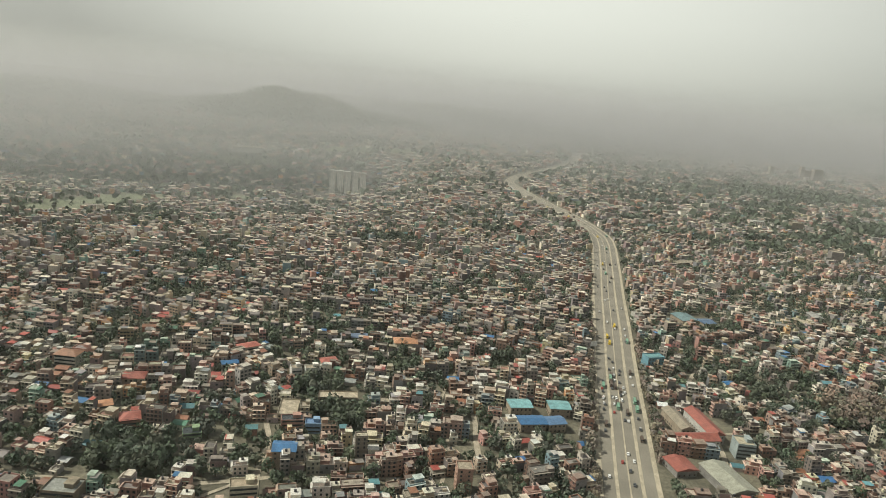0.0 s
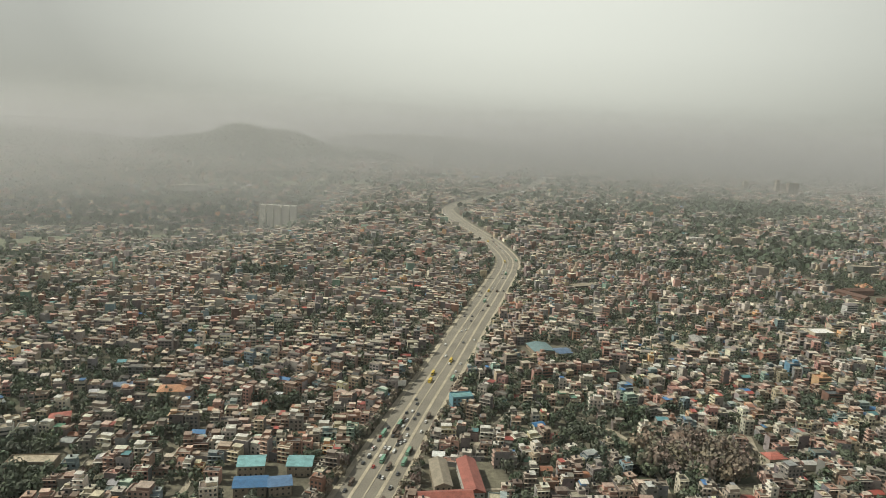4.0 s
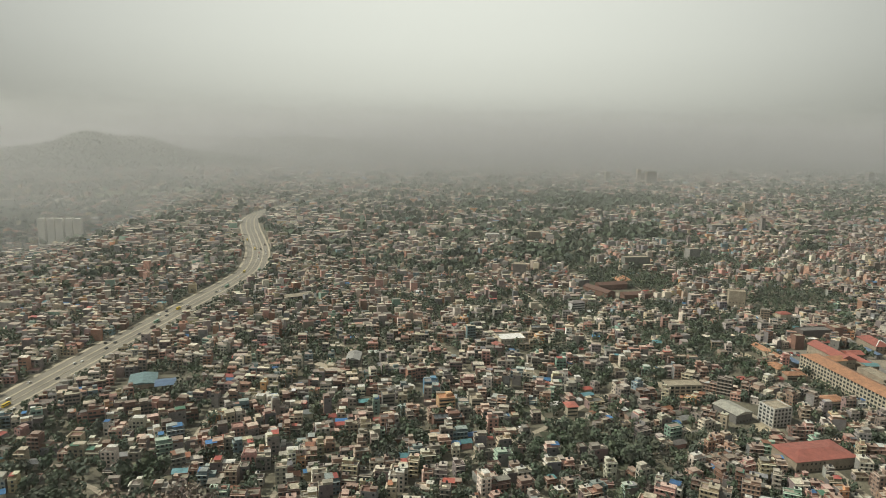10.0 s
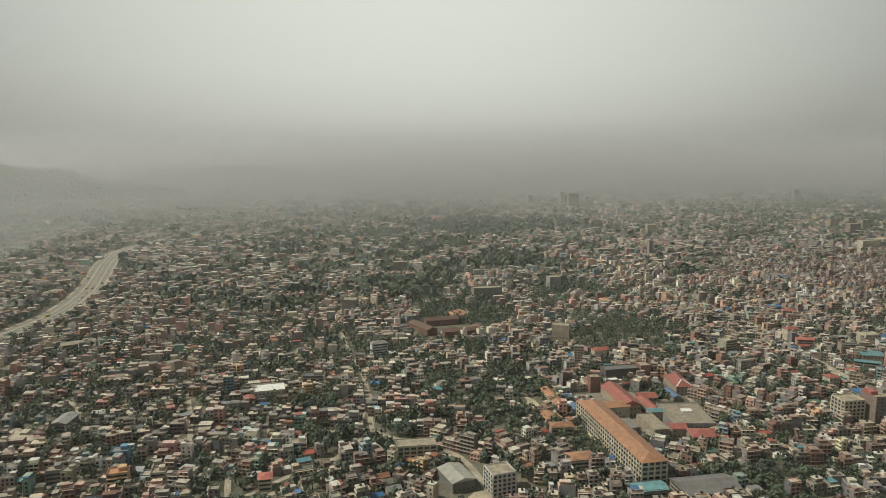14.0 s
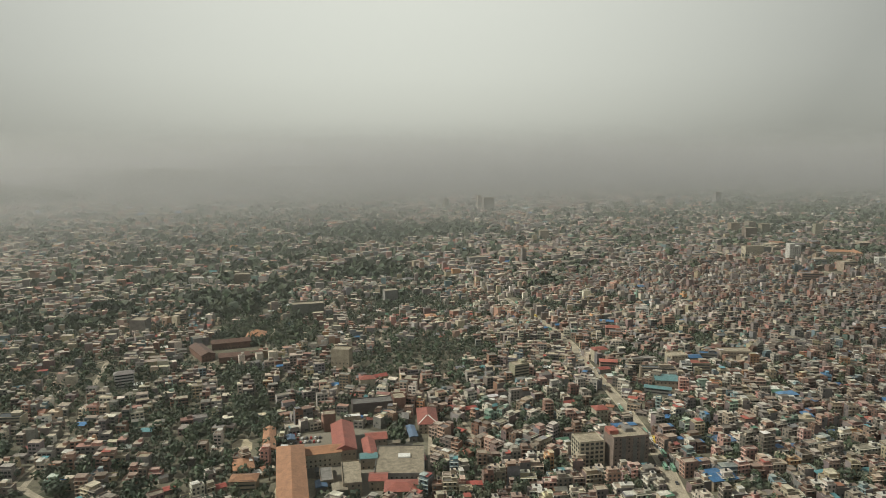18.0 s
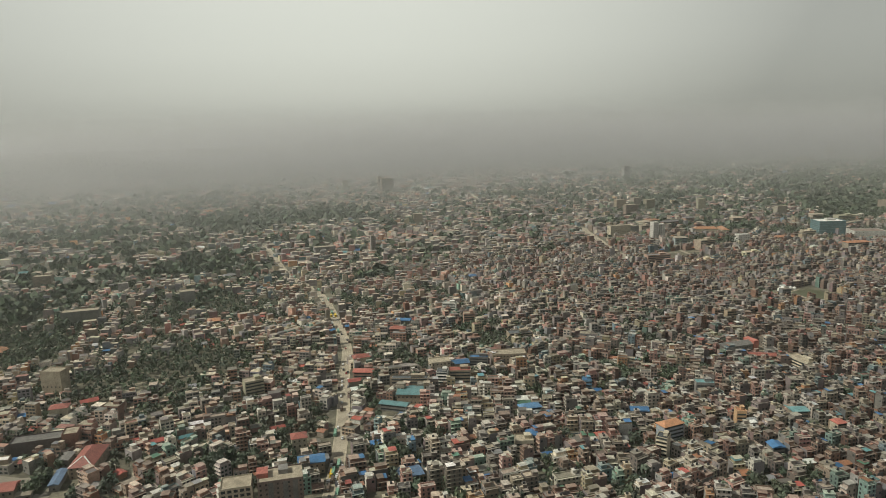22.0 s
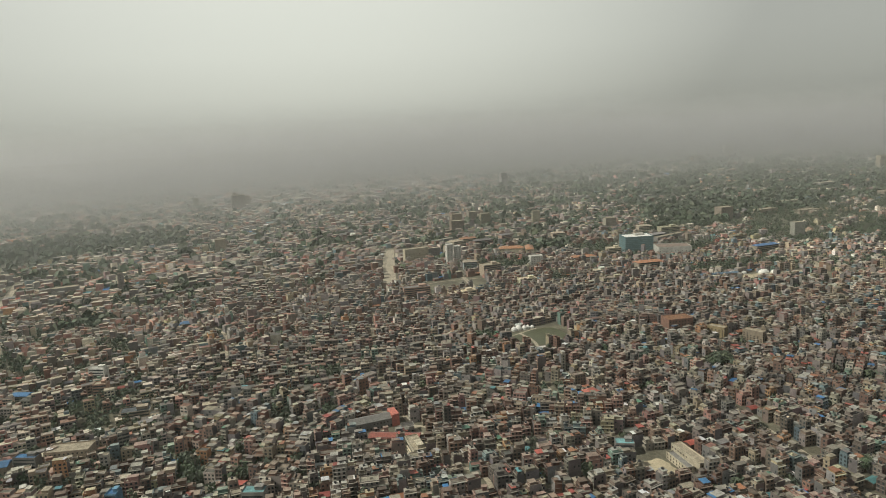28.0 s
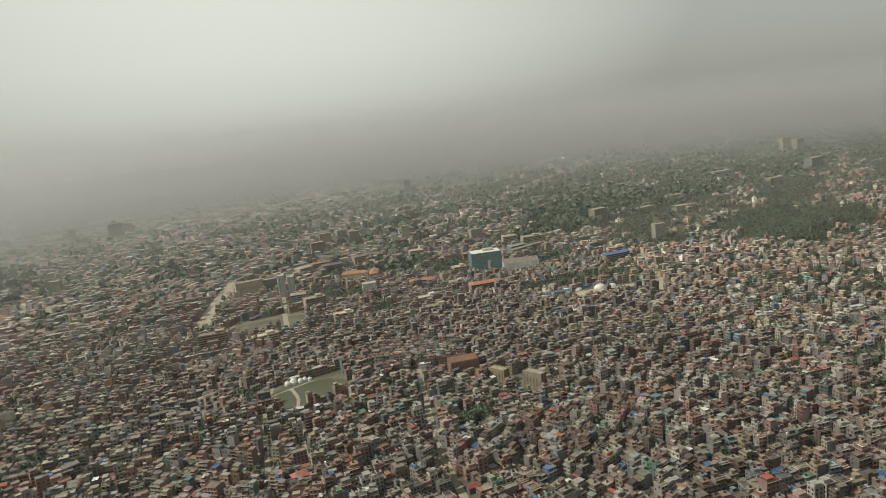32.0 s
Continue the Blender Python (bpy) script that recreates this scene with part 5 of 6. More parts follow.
block("court_building", "pale low block round a sandy school yard", (1860, 820), 8, 34, 7, 0.03, CREAM, TAN_ROOF, "flat", floors=2, most=20)
block("court_building", "low block with a flat tan roof", (1850, 817), 6, 26, 5, 0.0, CREAM, GREY, "flat", floors=2, most=18)
block("twin_tower", "white ten-storey tower with dark window strips", (1886, 1585), 11, 14, 36, 0.0, WHITE, WHITE * 0.8, "flat", floors=10, most=50, span=4)
block("twin_tower", "white nine-storey tower with dark window strips", (1902, 1588), 10, 14, 31, 0.0, WHITE, WHITE * 0.8, "flat", floors=9, most=45, span=4)

glass_office = thing("glass_office_block", "blue-green glass office block with a white roof", "office building", (2225, 1520, -0.1), -0.18)
ring_walls("wall", glass_office, 52, 34, 31, (0.10, 0.17, 0.18), 1.2, 0.5, M_TIN, "blue-green glass curtain wall")
box_part("roof", glass_office, (0, 0, 30.8), (51, 33, 0.3), 0, WHITE, M_WHITE, label="white flat roof")
box_part("plant_room", glass_office, (6, 4, 31.1), (18, 10, 3.5), 0, WHITE * 0.8, M_WALL)
for k in range(1, 9):
    box_part("floor_band", glass_office, (0, 0, k * 3.4), (52.3, 34.3, 0.5), 0, (0.20, 0.27, 0.27), M_TIN)
block("cream_flats", "long cream eight-storey block of flats above the houses", (1835, 1636), 46, 14, 25, 0.12, CREAM, TAN_ROOF, "flat", floors=7, most=40, span=5)
block("grey_flats", "grey six-storey block beside the cream flats", (1868, 1650), 30, 14, 20, 0.1, GREY, TAN_ROOF, "flat", floors=6, most=24, span=5)
block("red_roofed_palace", "cream mansion with long red-brown roofs", (2015, 1612), 46, 15, 13, -0.3, CREAM, CLAY, "hip", 4, 3, M_TIN, 20, 5)
block("red_roofed_palace", "wing of the mansion with a red-brown roof", (2046, 1598), 14, 38, 13, -0.3, CREAM, CLAY, "hip", 4, 3, M_TIN, 16, 5)
block("striped_block", "white block with open balcony floors", (2014, 1488), 22, 14, 20, -0.1, WHITE, WHITE * 0.8, "flat", floors=6, most=30, span=4)
block("brown_roofed_hall", "broad white hall with a flat brown roof", (2268, 1470), 58, 34, 17, -0.3, WHITE * 0.85, np.array((0.22, 0.17, 0.14)), "flat", floors=4, most=30, span=6)
block("long_annex", "long low grey-green annex behind the glass block", (2330, 1580), 80, 14, 14, 0.35, GREY, TAN_ROOF * 0.8, "flat", floors=3, most=18, span=8)
block("red_court_house", "brick block with a reddish flat roof", (2030, 1095), 30, 20, 15, -0.1, BRICK * 1.2, CLAY * 0.55, "flat", floors=4, most=30)
block("yellow_flats", "yellow six-storey row of flats", (2052, 1050), 9, 20, 14, 0.5, np.array((0.24, 0.19, 0.11)), TAN_ROOF, "flat", floors=6, most=36)
block("yellow_flats", "cream six-storey row of flats", (2078, 1022), 9, 22, 14, 0.5, BUFF * 0.8, TAN_ROOF, "flat", floors=6, most=36)
block("brown_court_range", "long dark brown roofed range of an old court", (815, 1090), 15, 46, 8, 0.5, BRICK, np.array((0.13, 0.075, 0.055)), "gable", 3, 2, M_TIN, 10)
block("brown_court_range", "dark brown roofed range across an old court", (842, 1122), 44, 14, 8, 0.2, BRICK, np.array((0.13, 0.075, 0.055)), "gable", 3, 2, M_TIN, 10)
block("brown_court_range", "dark brown roofed range with brick walls", (862, 1066), 46, 13, 8, 0.15, BRICK, np.array((0.14, 0.08, 0.06)), "gable", 3, 2, M_TIN, 10)
block("pale_long_house", "long low house with a pale tan flat roof", (-52, 483), 30, 11, 6, 0.16, BUFF, TAN_ROOF * 1.3, "flat", floors=2, most=14)
block("tan_roofed_house", "low house with a wide tan roof", (-84, 456), 14, 24, 6, 0.1, CREAM, TAN_ROOF * 1.2, "flat", floors=2, most=10)
block("orange_flats", "orange-pink apartment house with a pale roof edge", (44, 381), 10, 10, 17, 0.12, np.array((0.40, 0.25, 0.19)), TAN_ROOF, "flat", floors=6, most=40)
block("blue_barn", "low hall under a blue-white tin roof", (-58, 610), 24, 10, 6, 0.25, GREY, BLUE_TIN * 0.6 + 0.12, "gable", 2, 1, M_TIN, 6)
block("institute_block", "pale institute with several long roofs on the hillside", (-640, 2230), 96, 34, 18, 0.4, WHITE * 0.8, TAN_ROOF, "flat", floors=4, most=20, span=14, z=-36)
for k in range(5):
    block("apartment_tower", "pale grey fifteen-storey apartment tower on the valley's edge", (-283 + 20 * k, 1782 + 3 * (k % 2)), 15, 17, 66, 0.08, WHITE * 1.25, WHITE, "flat", floors=15, most=60, span=5, z=-70, group="apartment towers")
for x, y, w, d, h in ((2455, 2880, 26, 20, 48), (1500, 2840, 40, 22, 36), (1470, 2830, 14, 14, 52), (2025, 2030, 26, 18, 27), (2060, 2010, 22, 18, 32), (2085, 1985, 24, 18, 29), (2190, 1915, 18, 16, 34), (1990, 1900, 30, 18, 30), (1346, 2835, 18, 16, 40),
                      (1485, 2735, 40, 20, 50), (1470, 1960, 22, 20, 26), (1330, 1620, 9, 9, 34), (720, 1190, 20, 18, 22), (925, 1262, 44, 16, 19), (800, 1500, 26, 16, 20), (1240, 1640, 40, 18, 16), (2560, 1500, 20, 16, 30), (2300, 1760, 26, 14, 28), (1045, 1320, 20, 16, 22), (5090, 3604, 60, 40, 55), (5059, 3477, 60, 40, 60), (5029, 3353, 50, 40, 62), (5126, 4337, 40, 40, 80), (4659, 3899, 110, 40, 30), (3546, 3234, 60, 30, 30), (3783, 2398, 30, 24, 45), (3765, 2440, 26, 24, 50), (3930, 3525, 40, 30, 55), (3212, 2116, 70, 26, 16), (3413, 1973, 50, 24, 34), (3165, 1860, 40, 24, 16), (2585, 1753, 34, 22, 30), (2879, 1870, 60, 20, 12), (2715, 1774, 60, 20, 13), (2784, 1723, 50, 22, 12), (2861, 1394, 26, 14, 7)):
    block("tall_block", "tall pale concrete block standing over the houses", (x, y), w, d, h, rng.uniform(-0.2, 0.2), pick(np.array([WHITE * 0.42, CREAM * 0.6, BUFF * 0.8]), np.array([2.0, 2.0, 1.0]), 1)[0], TAN_ROOF, "flat", floors=max(2, int(h / 3.6)), most=10, span=6, group="tall blocks")

for x, y, w, d, h, turn, wall, roof, shape, label in SPOTS:
    ob = block("house", label, (x, y), w, d, h, turn, wall, roof, shape, min(w, d) * 0.16, 0, M_ROOF if shape == "flat" else M_TIN, 0, category="house", group="houses that stand out")
    for level in range(max(1, round(h / 3))):
        box_part("window_band", ob, (0, 0, level * 3.0 + 1.0), (w * 0.9, d + 0.14, 1.3), 0, (0.5, 0.5, 0.5), M_GLASS, label="dark row of windows")
        if level and ("balcon" in label or "floor" in label):
            box_part("floor_slab", ob, (0, -d / 2 - 0.5, level * 3.0 - 0.1), (w, 1.0, 0.28), 0, wall * 1.15, M_WALL)
    if shape == "flat":
        head = box_part("stair_head", ob, (w * 0.2, d * 0.15, h), (w * 0.34, d * 0.45, 2.6), 0, wall, M_WALL)
        box_part("slab", head, (w * 0.2, d * 0.15, h + 2.6), (w * 0.34 + 0.7, d * 0.45 + 0.7, 0.2), 0, wall * 1.15, M_ROOF)

for k, (at, w, d, h, turn) in enumerate(BLOCKS):
    tone = pick(np.array([CREAM, CREAM * 0.8, WHITE * 0.75, BUFF, np.array((0.36, 0.24, 0.19)), np.array((0.24, 0.27, 0.28))]), np.array([3.0, 3, 2, 3, 2, 1]), 1)[0]
    pitched_top = rng.random() < (0.5 if k < 26 else 0.3)
    top_tone = pick(np.array([CLAY, RED_TIN, CLAY * 0.75, TAN_ROOF, BLUE_TIN + 0.05, GREY]), np.array([4.0, 2, 3, 3, 1, 2]), 1)[0] if pitched_top else pick(np.array([TAN_ROOF, GREY, TAN_ROOF * 1.25]), np.array([3.0, 1, 2]), 1)[0]
    word = shade_word(tone)
    ob = block("large_house" if k >= 26 else "institute_block", "%s %d-storey block with a %s roof among small houses" % (word, h // 3, "pitched" if pitched_top else "flat tan"), at, w, d, h, turn, tone, top_tone,
               "hip" if pitched_top else "flat", 2.6, 0, M_TIN if pitched_top else M_ROOF, 0, group="larger blocks")
    for level in range(h // 3):
        band = box_part("window_band", ob, (0, 0, level * 3.0 + 1.0), (w * 0.94, d + 0.14, 1.3), 0, (0.5, 0.5, 0.5), M_GLASS, label="dark row of windows")
    if not pitched_top:
        head = box_part("stair_head", ob, (w * 0.22, d * 0.1, h), (w * 0.26, d * 0.5, 2.8), 0, tone, M_WALL)
        box_part("slab", head, (w * 0.22, d * 0.1, h + 2.8), (w * 0.26 + 0.8, d * 0.5 + 0.8, 0.2), 0, tone * 1.15, M_ROOF)

# ---- open ground ----
def patch(name, label, category, cx, cy, a, b, turn, mat, lift, n=36, wave=0.1, square=2.0):
    """A flat patch of ground with an uneven edge."""
    bm = bmesh.new()
    ph = cx * 0.7
    last = None
    for ring in range(1, 6):
        pts = []
        for k in range(n):
            q = 2 * math.pi * k / n
            r = (abs(math.cos(q)) ** square + abs(math.sin(q)) ** square) ** (-1 / square) * (1 + wave * math.sin(3 * q + ph) * math.cos(5 * q + 2 * ph)) * ring / 5
            u, w = a * r * math.cos(q), b * r * math.sin(q)
            x, y = cx + u * math.cos(turn) - w * math.sin(turn), cy + u * math.sin(turn) + w * math.cos(turn)
            pts.append(bm.verts.new((x, y, float(ground_height(x, y)) + lift)))
        for k in range(n):
            if last:
                bm.faces.new((last[k], pts[k], pts[(k + 1) % n], last[(k + 1) % n]))
        if not last:
            bm.faces.new(pts)
        last = pts
    ob = bm_part(name, bm, mat, None)
    return tagged(ob, label, category, kind="structure")


for cx, cy, a, b, turn, share in GREENS:
    patch("grass", "dry green grass and scrub between the houses", "grass", cx, cy, a * 1.02, b * 1.02, turn, M_GRASS if share > 0.3 else M_FIELD, 0.06 if cx > 0 or cy < 900 else 0.9, wave=0.3)
patch("yard", "bare sandy sports ground", "yard", 2310, 1268, 84, 15, -0.18, M_SAND, 0.07, square=5)
patch("yard", "bare open ground with dry grass", "yard", 1760, 1425, 50, 36, 0.1, M_GRASS, 0.065, square=4)
patch("yard", "sandy yard beside the warehouse", "yard", 829, 671, 11, 10, 0.3, M_SAND, 0.075)
patch("yard", "pale sandy forecourt beside the long building", "yard", 897, 838, 8, 15, 0.1, M_SAND, 0.075)
patch("yard", "bare reddish building plot", "yard", 781, 757, 14, 8, 0.2, M_SAND, 0.075)
patch("yard", "sandy school yard", "yard", 1834, 819, 11, 12, 0.1, M_SAND, 0.07, square=5)
patch("yard", "sandy car park", "yard", 948, 760, 18, 17, 0.0, M_SAND, 0.07)
patch("yard", "paved yard round the large halls", "yard", 988, 800, 50, 56, 0.0, M_ASPHALT, 0.05, square=4)
patch("yard", "bare sandy building plot", "yard", 530, 770, 14, 18, 0.2, M_SAND, 0.07)
patch("field", "dry grass field between houses", "field", 1335, 700, 14, 12, 0.1, M_GRASS, 0.07, square=5)
patch("field", "small green field behind a wall", "field", 425, 528, 14, 9, 0.1, M_GRASS, 0.08, square=5)
patch("bank", "pale stone bank round the pond", "bank", 1872, 1136, 39, 30, 0.13, M_EARTH, 0.10, square=6, wave=0.02)
patch("water", "still green water of a square pond", "pond", 1870, 1133, 35, 26, 0.13, M_POND, 0.18, square=8, wave=0.0)
shrine = thing("shrine", "white domed shrine on the bank of the pond", "shrine", (1862, 1168, 0), 0.1)
for k, (x, y, r) in enumerate(((-9, 0, 3.2), (-2, 2, 4.2), (5, 0, 3.0), (10, 1, 2.6), (15, -1, 2.2))):
    bm = bmesh.new()
    bmesh.ops.create_uvsphere(bm, u_segments=12, v_segments=8, radius=r, matrix=Matrix.Translation((x, y, 1.5)))
    bmesh.ops.create_cone(bm, cap_ends=True, segments=10, radius1=r * 0.25, radius2=0.1, depth=r * 0.9, matrix=Matrix.Translation((x, y, r + 1.7)))
    bmesh.ops.create_cone(bm, cap_ends=True, segments=14, radius1=r * 1.1, radius2=r * 1.1, depth=2.4, matrix=Matrix.Translation((x, y, 1.2)))
    bm_part("dome", bm, M_WHITE, shrine)
for x, y, r in ((2262, 1300, 7), (2278, 1296, 6), (2308, 1286, 8), (2325, 1282, 6)):
    tent = thing("tent", "white domed tent beside the sports ground", "tent", (x, y, 0), 0.0, "white tents")
    bm = bmesh.new()
    bmesh.ops.create_uvsphere(bm, u_segments=14, v_segments=8, radius=r, matrix=Matrix.Diagonal((1.2, 0.8, 0.75, 1)))
    bm_part("canvas", bm, M_WHITE, tent)
for x, y, w, d in ((2215, 1250, 18, 12), (2236, 1205, 12, 20), (2222, 1204, 7, 20)):
    block("white_roofed_shed", "shed with a bright white sheet roof", (x, y), w, d, 6, -0.2, GREY, WHITE, "gable", 1.8, 1, M_WHITE, 4)
block("blue_grey_stand", "long low stand with a blue-grey roof", (2225, 1290), 70, 9, 7, -0.15, GREY, np.array((0.10, 0.15, 0.2)), "gable", 1.5, 1, M_TIN, 12)

# ---- trees ----
def crowns(s, x, y, z, r, h, count, mat, seed):
    """Crowns of leaf clumps: flat sprays at all angles in an uneven ball."""
    g = np.random.default_rng(seed)
    n = len(x)
    way3 = g.normal(size=(n, count, 3))
    way3 /= np.linalg.norm(way3, axis=2)[..., None]
    far = g.uniform(0.55, 1.0, (n, count, 1)) * (1 + 0.25 * np.sin(way3[..., :1] * 4 + x[:, None, None]))
    c = way3 * far * np.stack([r, r, h * 0.42], -1)[:, None] + np.stack([x, y, z + h * 0.62], -1)[:, None]
    facing = way3 + 0.45 * g.normal(size=(n, count, 3))
    a = np.cross(facing, g.normal(size=(n, count, 3)))
    a /= np.linalg.norm(a, axis=2)[..., None]
    b = np.cross(facing, a)
    b /= np.linalg.norm(b, axis=2)[..., None]
    size = np.minimum(r[:, None] * g.uniform(0.3, 0.56, (n, count)) * (26 / count) ** 0.45, 0.5 if count > 1000 else 0.68 if count > 300 else 1.5 if count > 20 else 9.0)[..., None]
    v = np.stack([c - a * size, c - b * size * 0.8, c + a * size, c + b * size * 0.8], 2)
    m = n * count
    tone = np.repeat(g.uniform(0.8, 1.25, (n, 1)) * np.array([[1, 1, 1]]) * np.array([[1.0, 1.0, 1.0]]), count, 0) * np.array(mat[1])
    tone = tone * g.uniform(0.85, 1.15, (m, 1)) * np.repeat(g.uniform(0.92, 1.1, (n, 3)), count, 0)
    s.quads(v.reshape(-1, 3), np.arange(4 * m).reshape(-1, 4), tone, mat[0])


def trunks(s, x, y, z, r, h):
    n = len(x)
    v = np.stack([np.stack([x + a * w * r, y + b * w * r, z + k * h], -1) for k, w in ((-0.02, 0.09), (0.6, 0.05)) for a, b in ((-1, -1), (1, -1), (1, 1), (-1, 1))], 1)
    f = np.array([[0, 1, 5, 4], [1, 2, 6, 5], [2, 3, 7, 6], [3, 0, 4, 7]])
    s.quads(v.reshape(-1, 3), (f[None] + (np.arange(n) * 8)[:, None, None]).reshape(-1, 4), (0.1, 0.08, 0.06), M_BARK)


M_CROWN = material("dusty_leaves", rough=0.8, spots=0.35, size=6, fine=0.7, paint=True)
LEAF, TWIG = (M_CROWN, (0.08, 0.10, 0.064)), (M_CROWN, (0.20, 0.165, 0.125))
tx, ty, tr, th, tb = [], [], [], [], []


def plant(x, y, r, bare=False):
    tx.append(np.asarray(x, float)), ty.append(np.asarray(y, float)), tr.append(np.asarray(r, float))
    th.append(np.asarray(r, float) * rng.uniform(1.7, 2.6, len(x))), tb.append(np.full(len(x), bare))


for cx, cy, a, b, turn, share in GREENS:
    step = 6.5 if cy < 1300 else 9.0
    n = int(4 * a * b / step ** 2 * share)
    u, w = rng.uniform(-1, 1, n) * a, rng.uniform(-1, 1, n) * b
    ok = (u / a) ** 2 + (w / b) ** 2 < 1
    x, y = cx + u * math.cos(turn) - w * math.sin(turn), cy + u * math.sin(turn) + w * math.cos(turn)
    ok &= np.isin(use_at(x, y), (2,))
    plant(x[ok], y[ok], rng.uniform(3.0, 6.2, ok.sum()) * (1.5 if cx == 400 else 1.0 if cy < 1300 else 1.3), cx == 400)
shady = rng.random(len(yards)) < 0.85
plant(yards[shady, 0] + rng.normal(0, 2, shady.sum()), yards[shady, 1] + rng.normal(0, 2, shady.sum()), rng.uniform(3.6, 7.2, shady.sum()) * np.minimum(yards[shady, 6], 1.4))
twin = yards[rng.random(len(yards)) < 0.5]
plant(twin[:, 0] + rng.normal(0, 3.4, len(twin)), twin[:, 1] + rng.normal(0, 3.4, len(twin)), rng.uniform(2.2, 4.4, len(twin)))
gapx = rng.choice(len(lot), 9500, p=(1.02 - lot[:, 5]) / (1.02 - lot[:, 5]).sum())
plant(lot[gapx, 0] + np.cos(lot[gapx, 2]) * lot[gapx, 3] * 0.5 - np.sin(lot[gapx, 2]) * lot[gapx, 4] * 0.5, lot[gapx, 1] + np.sin(lot[gapx, 2]) * lot[gapx, 3] * 0.5 + np.cos(lot[gapx, 2]) * lot[gapx, 4] * 0.5, rng.uniform(2.2, 4.6, 9500))
d = np.gradient(ring_line, axis=0)
d /= np.linalg.norm(d, axis=1)[:, None]
for off, y0, y1, every, bare in ((-25, 380, 720, 1, True), (-27, 420, 1250, 2, False), (24.5, 430, 680, 1, True), (27, 460, 1250, 2, False)):
    pts = ring_line + np.stack([d[:, 1], -d[:, 0]], -1) * off
    pts = pts[(pts[:, 1] > y0) & (pts[:, 1] < y1)]
    pts = np.repeat(pts, 3 // every, 0)
    plant(pts[:, 0] + rng.normal(0, 1.5, len(pts)), pts[:, 1] + rng.uniform(-6, 6, len(pts)), rng.uniform(2.4, 4.8, len(pts)), bare)
plant(1021 + rng.normal(0, 4.0, 18), 838 + rng.normal(0, 8, 18), rng.uniform(3.0, 5.0, 18))
tx, ty, tr, th, tb = (np.concatenate(q) for q in (tx, ty, tr, th, tb))
tz = ground_height(tx, ty) - 0.1
ta = path_distance(tx, ty)
keep = (ta > np.where(tx > 1750, 90, 225)) & ~np.isin(use_at(tx, ty), (1, 3, 5))
keep |= (np.abs(near_line(tx, ty, RING) - 25.5) < 3.2) | (np.hypot(tx - 1021, (ty - 838) / 2) < 10)
keep &= near_line(tx, ty, STREETS[0][1]) > 15
keep &= (ta < 1300) | (rng.random(len(tx)) < 0.38)
tr = np.where(ta > 1300, tr * 1.4, tr)
tx, ty, tr, th, tb, tz, ta = (q[keep] for q in (tx, ty, tr, th, tb, tz, ta))
first = np.argsort(ta + 400 * ((tx < -300) | (tx > 2300)))[:170]
for k in first:
    one = slice(k, k + 1)
    ob = thing("tree", "bare brownish tree between the houses" if tb[k] else "dusty dark green broad-leaved tree between houses", "tree", (tx[k], ty[k], tz[k]), 0, "garden trees")
    zero = np.zeros(1)
    s = Soup([M_BARK])
    trunks(s, zero, zero, zero, tr[one], th[one])
    t_ob = new("trunk", s.mesh("trunk"))
    t_ob.parent = ob
    s = Soup([M_CROWN])
    crowns(s, zero, zero, zero, tr[one], th[one], 1300 if tb[k] else 700, TWIG if tb[k] else LEAF, 100 + int(k))
    c_ob = new("crown", s.mesh("crown"))
    c_ob.parent = ob
others = np.ones(len(tx), bool)
others[first] = False
s = Soup([M_CROWN, M_BARK])
for sel, count in ((others & (ta < 430), 90), (others & (ta >= 430) & (ta < 620), 48), (others & (ta >= 620) & (ta < 1000), 22), (others & (ta >= 1000), 6)):
    for bare in (False, True):
        q = sel & (tb == bare)
        if q.any():
            crowns(s, tx[q], ty[q], tz[q], tr[q], th[q], count, TWIG if bare else LEAF, 5 + count + bare)
q = others & (ta < 560)
trunks(s, tx[q], ty[q], tz[q], tr[q], th[q])
tagged(new("trees", s.mesh("trees")), "dusty dark green trees in yards, parks and along the roads", "trees", kind="stuff")
g = np.random.default_rng(3)
hx, hy = g.uniform(-2600, 1000, 42000), g.uniform(2400, 5000, 42000)
up = ground_height(hx, hy) > 25
s = Soup([M_CROWN])
crowns(s, hx[up], hy[up], ground_height(hx[up], hy[up]), g.uniform(7, 14, up.sum()), g.uniform(12, 20, up.sum()), 5, LEAF, 9)
tagged(new("hill_woods", s.mesh("hill_woods")), "dark woods on the hills at the rim of the valley", "woods", kind="stuff")


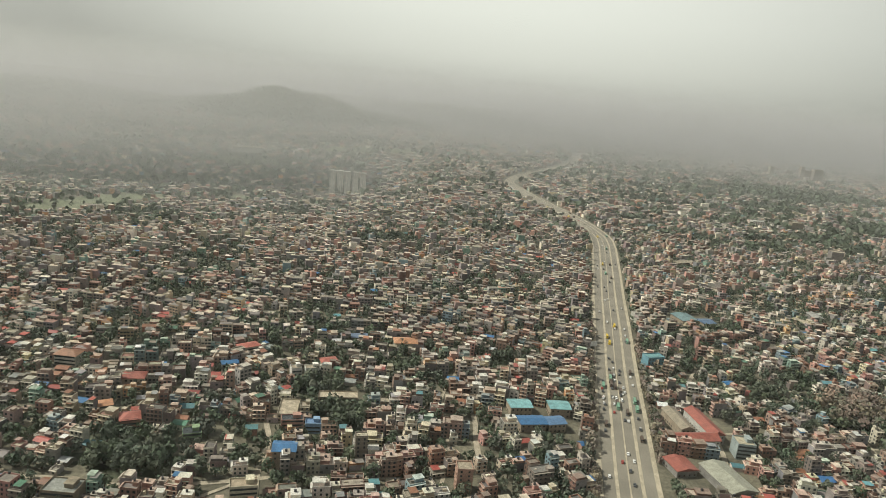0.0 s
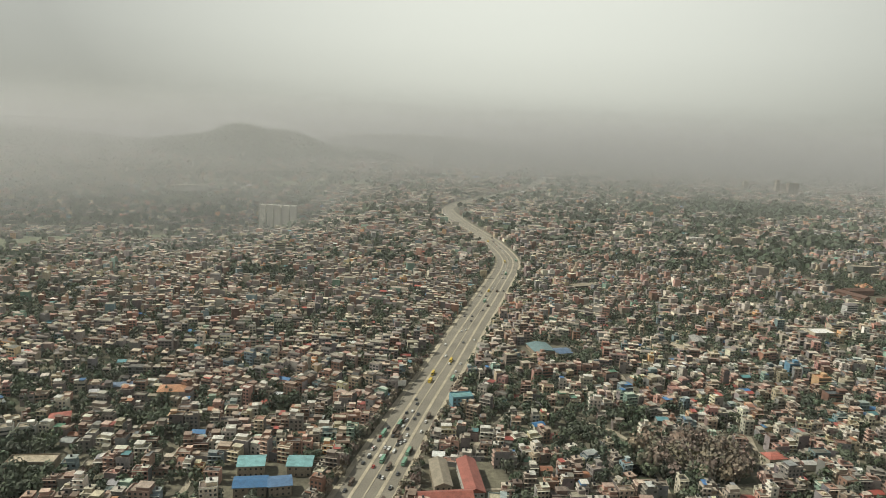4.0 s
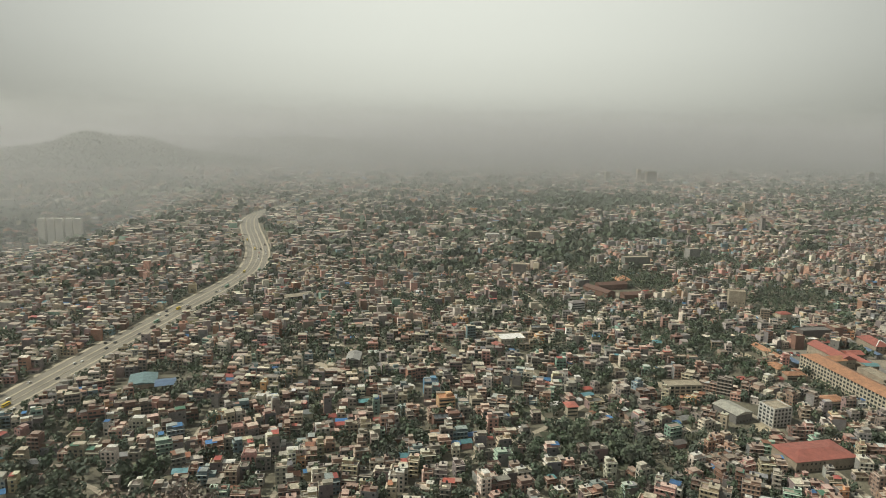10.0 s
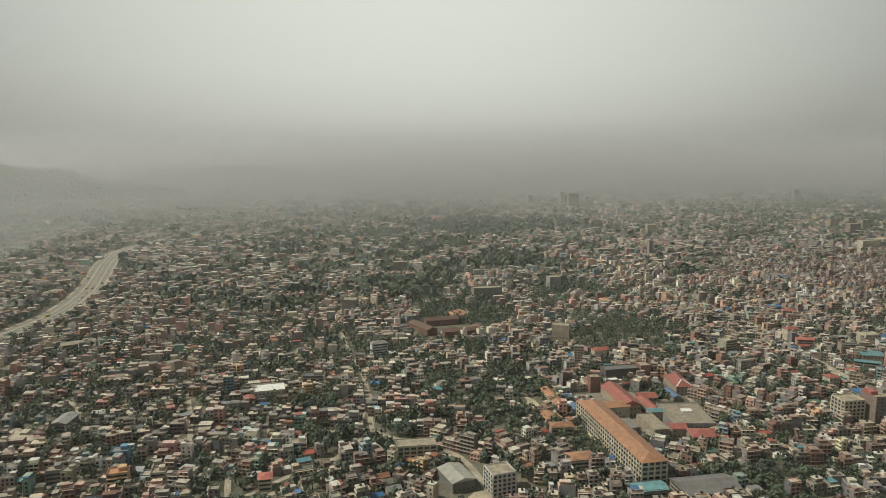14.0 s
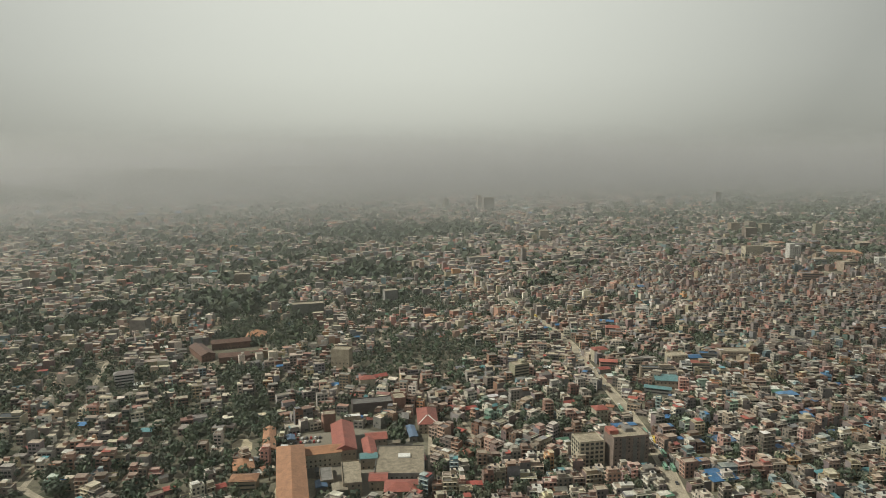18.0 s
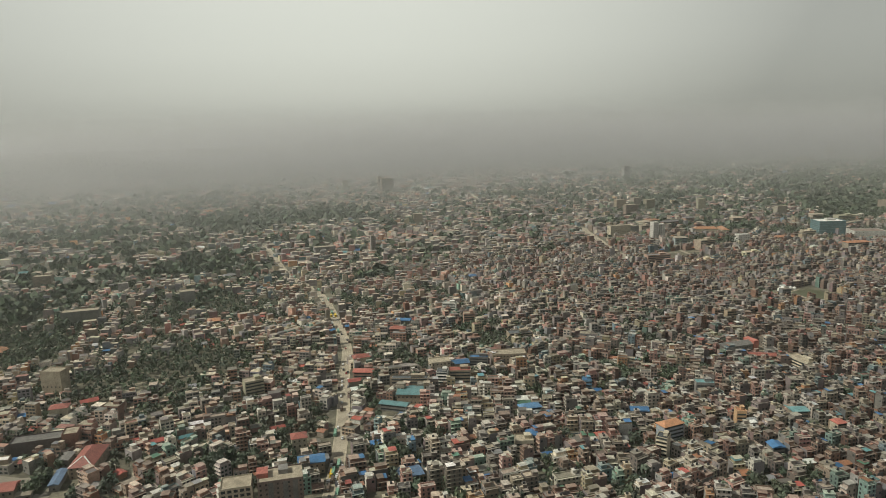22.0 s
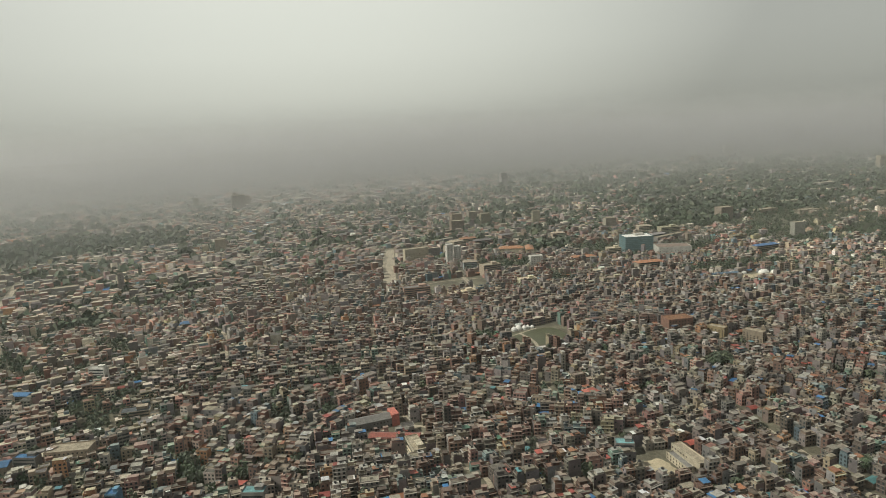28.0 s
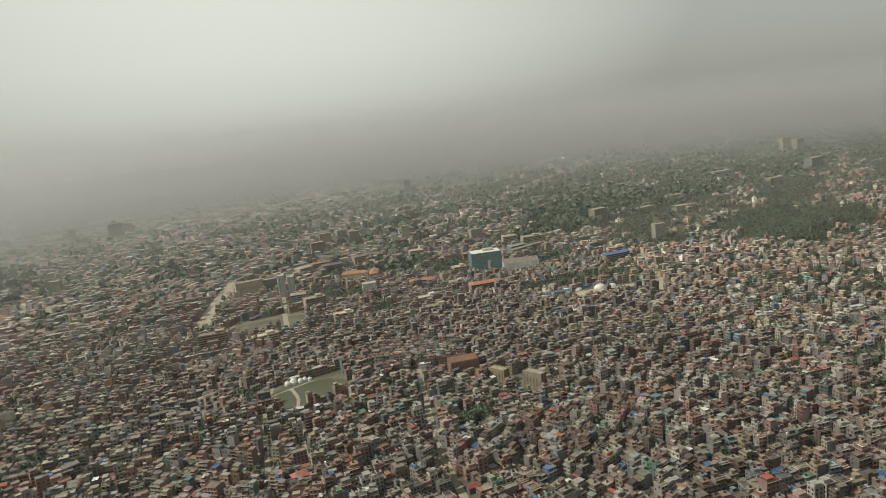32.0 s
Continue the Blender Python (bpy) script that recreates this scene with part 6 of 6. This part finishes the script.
# ---- traffic ----
def vehicle(name, label, category, length, width, height, colour, nose):
    """A vehicle at the origin, heading along x: body, cabin glass, lamps and wheels."""
    ob = thing(name, label, category, (0, 0, 0))
    bm = bmesh.new()
    bmesh.ops.create_cube(bm, size=1.0, matrix=Matrix.Translation((0, 0, 0.35 + height * 0.28)) @ Matrix.Diagonal((length, width, height * 0.55, 1)))
    bmesh.ops.bevel(bm, geom=bm.edges[:], offset=0.12, segments=1, affect="EDGES")
    bm_part("body", bm, M_TIN, ob, "", colour)
    bm = bmesh.new()
    bmesh.ops.create_cube(bm, size=1.0, matrix=Matrix.Translation((-nose, 0, 0.3 + height * 0.66)) @ Matrix.Diagonal((length * 0.6 if nose else length * 0.97, width * 0.9, height * 0.32, 1)))
    for v in bm.verts:
        if v.co.z > height * 0.66 + 0.3:
            v.co.x = -nose + (v.co.x + nose) * 0.8
    bm_part("cabin_glass", bm, M_GLASS, ob)
    bm = bmesh.new()
    bmesh.ops.create_cube(bm, size=1.0, matrix=Matrix.Translation((-nose, 0, 0.32 + height * 0.84)) @ Matrix.Diagonal((length * (0.5 if nose else 0.97), width * 0.86, 0.09, 1)))
    bm_part("roof", bm, M_TIN, ob, "", colour)
    for sx in (-1, 1):
        for sy in (-1, 1):
            bm = bmesh.new()
            bmesh.ops.create_cone(bm, cap_ends=True, segments=10, radius1=0.36, radius2=0.36, depth=0.24, matrix=Matrix.Translation((sx * length * 0.31, sy * width * 0.46, 0.36)) @ Matrix.Rotation(math.pi / 2, 4, "X"))
            bm_part("wheel", bm, M_TYRE, ob)
    return ob


FLEET = [vehicle("car", "white hatchback on the dusty road", "car", 4.0, 1.75, 1.5, (0.7, 0.7, 0.68), 0.25), vehicle("car", "dark grey car on the dusty road", "car", 4.3, 1.8, 1.5, (0.07, 0.075, 0.08), 0.25),
         vehicle("car", "red car on the dusty road", "car", 4.0, 1.75, 1.5, (0.34, 0.05, 0.04), 0.25), vehicle("bus", "green and white bus on the road", "bus", 9.5, 2.5, 3.1, (0.18, 0.34, 0.24), 0.0),
         vehicle("truck", "dark brown goods truck on the road", "truck", 7.5, 2.4, 3.0, (0.10, 0.07, 0.05), 0.0), vehicle("bus", "yellow school bus on the road", "bus", 8.5, 2.4, 3.0, (0.62, 0.44, 0.04), 0.0)]
street_line = spline(STREETS[0][1], 12)


def place_traffic(line, count, offsets, crowd, lift):
    g = np.random.default_rng(int(line[0, 0]))
    dd = np.gradient(line, axis=0)
    dd /= np.linalg.norm(dd, axis=1)[:, None]
    for k in range(count):
        at = g.normal(crowd, 26) if k % 3 == 0 else g.uniform(max(line[0, 1], 390), min(line[-1, 1], 1500))
        j = int(np.argmin(np.abs(line[:, 1] - at)))
        off = g.choice(offsets)
        p = line[j] + np.array([dd[j, 1], -dd[j, 0]]) * (off + g.normal(0, 0.5)) + dd[j] * g.uniform(-5, 5)
        head = math.atan2(dd[j, 1], dd[j, 0]) + (math.pi if off > 0 else 0)
        proto = FLEET[g.choice(6, p=(0.42, 0.24, 0.08, 0.09, 0.12, 0.05))]
        yield proto, Matrix.Translation(Vector((p[0], p[1], float(ground_height(*p)) + lift)) * K) @ Matrix.Rotation(head, 4, "Z")


fresh = set(range(6))
for proto, m in [*place_traffic(ring_line, 120, (-5.5, -2.5, 2.5, 5.5, -13.5, 13.5), 535, 0.13), *place_traffic(street_line, 92, (-4, -1.6, 1.6, 4), 790, 0.11)]:
    k = FLEET.index(proto)
    if k in fresh:
        fresh.discard(k)
        proto.matrix_world = m
        tagged(proto, group="traffic")
    else:
        copy_thing(proto, m)

for k in range(16):
    row, col = divmod(k, 7)
    copy_thing(FLEET[k % 3], Matrix.Translation(Vector((936 + col * 3.6 + row * 0.7, 838 + row * 7.5, 0.1)) * K) @ Matrix.Rotation(1.4 + 0.1 * (k % 3), 4, "Z"))
board = thing("billboard", "white billboard on two steel posts by the ring road", "billboard", (177, 640, 0), 0.35)
box_part("panel", board, (0, 0, 7), (9, 0.4, 5), 0, (0.8, 0.8, 0.78), M_WHITE)
for x in (-3, 3):
    box_part("post", board, (x, 0.3, 0), (0.35, 0.35, 7.2), 0, (0.3, 0.3, 0.3), M_TIN)
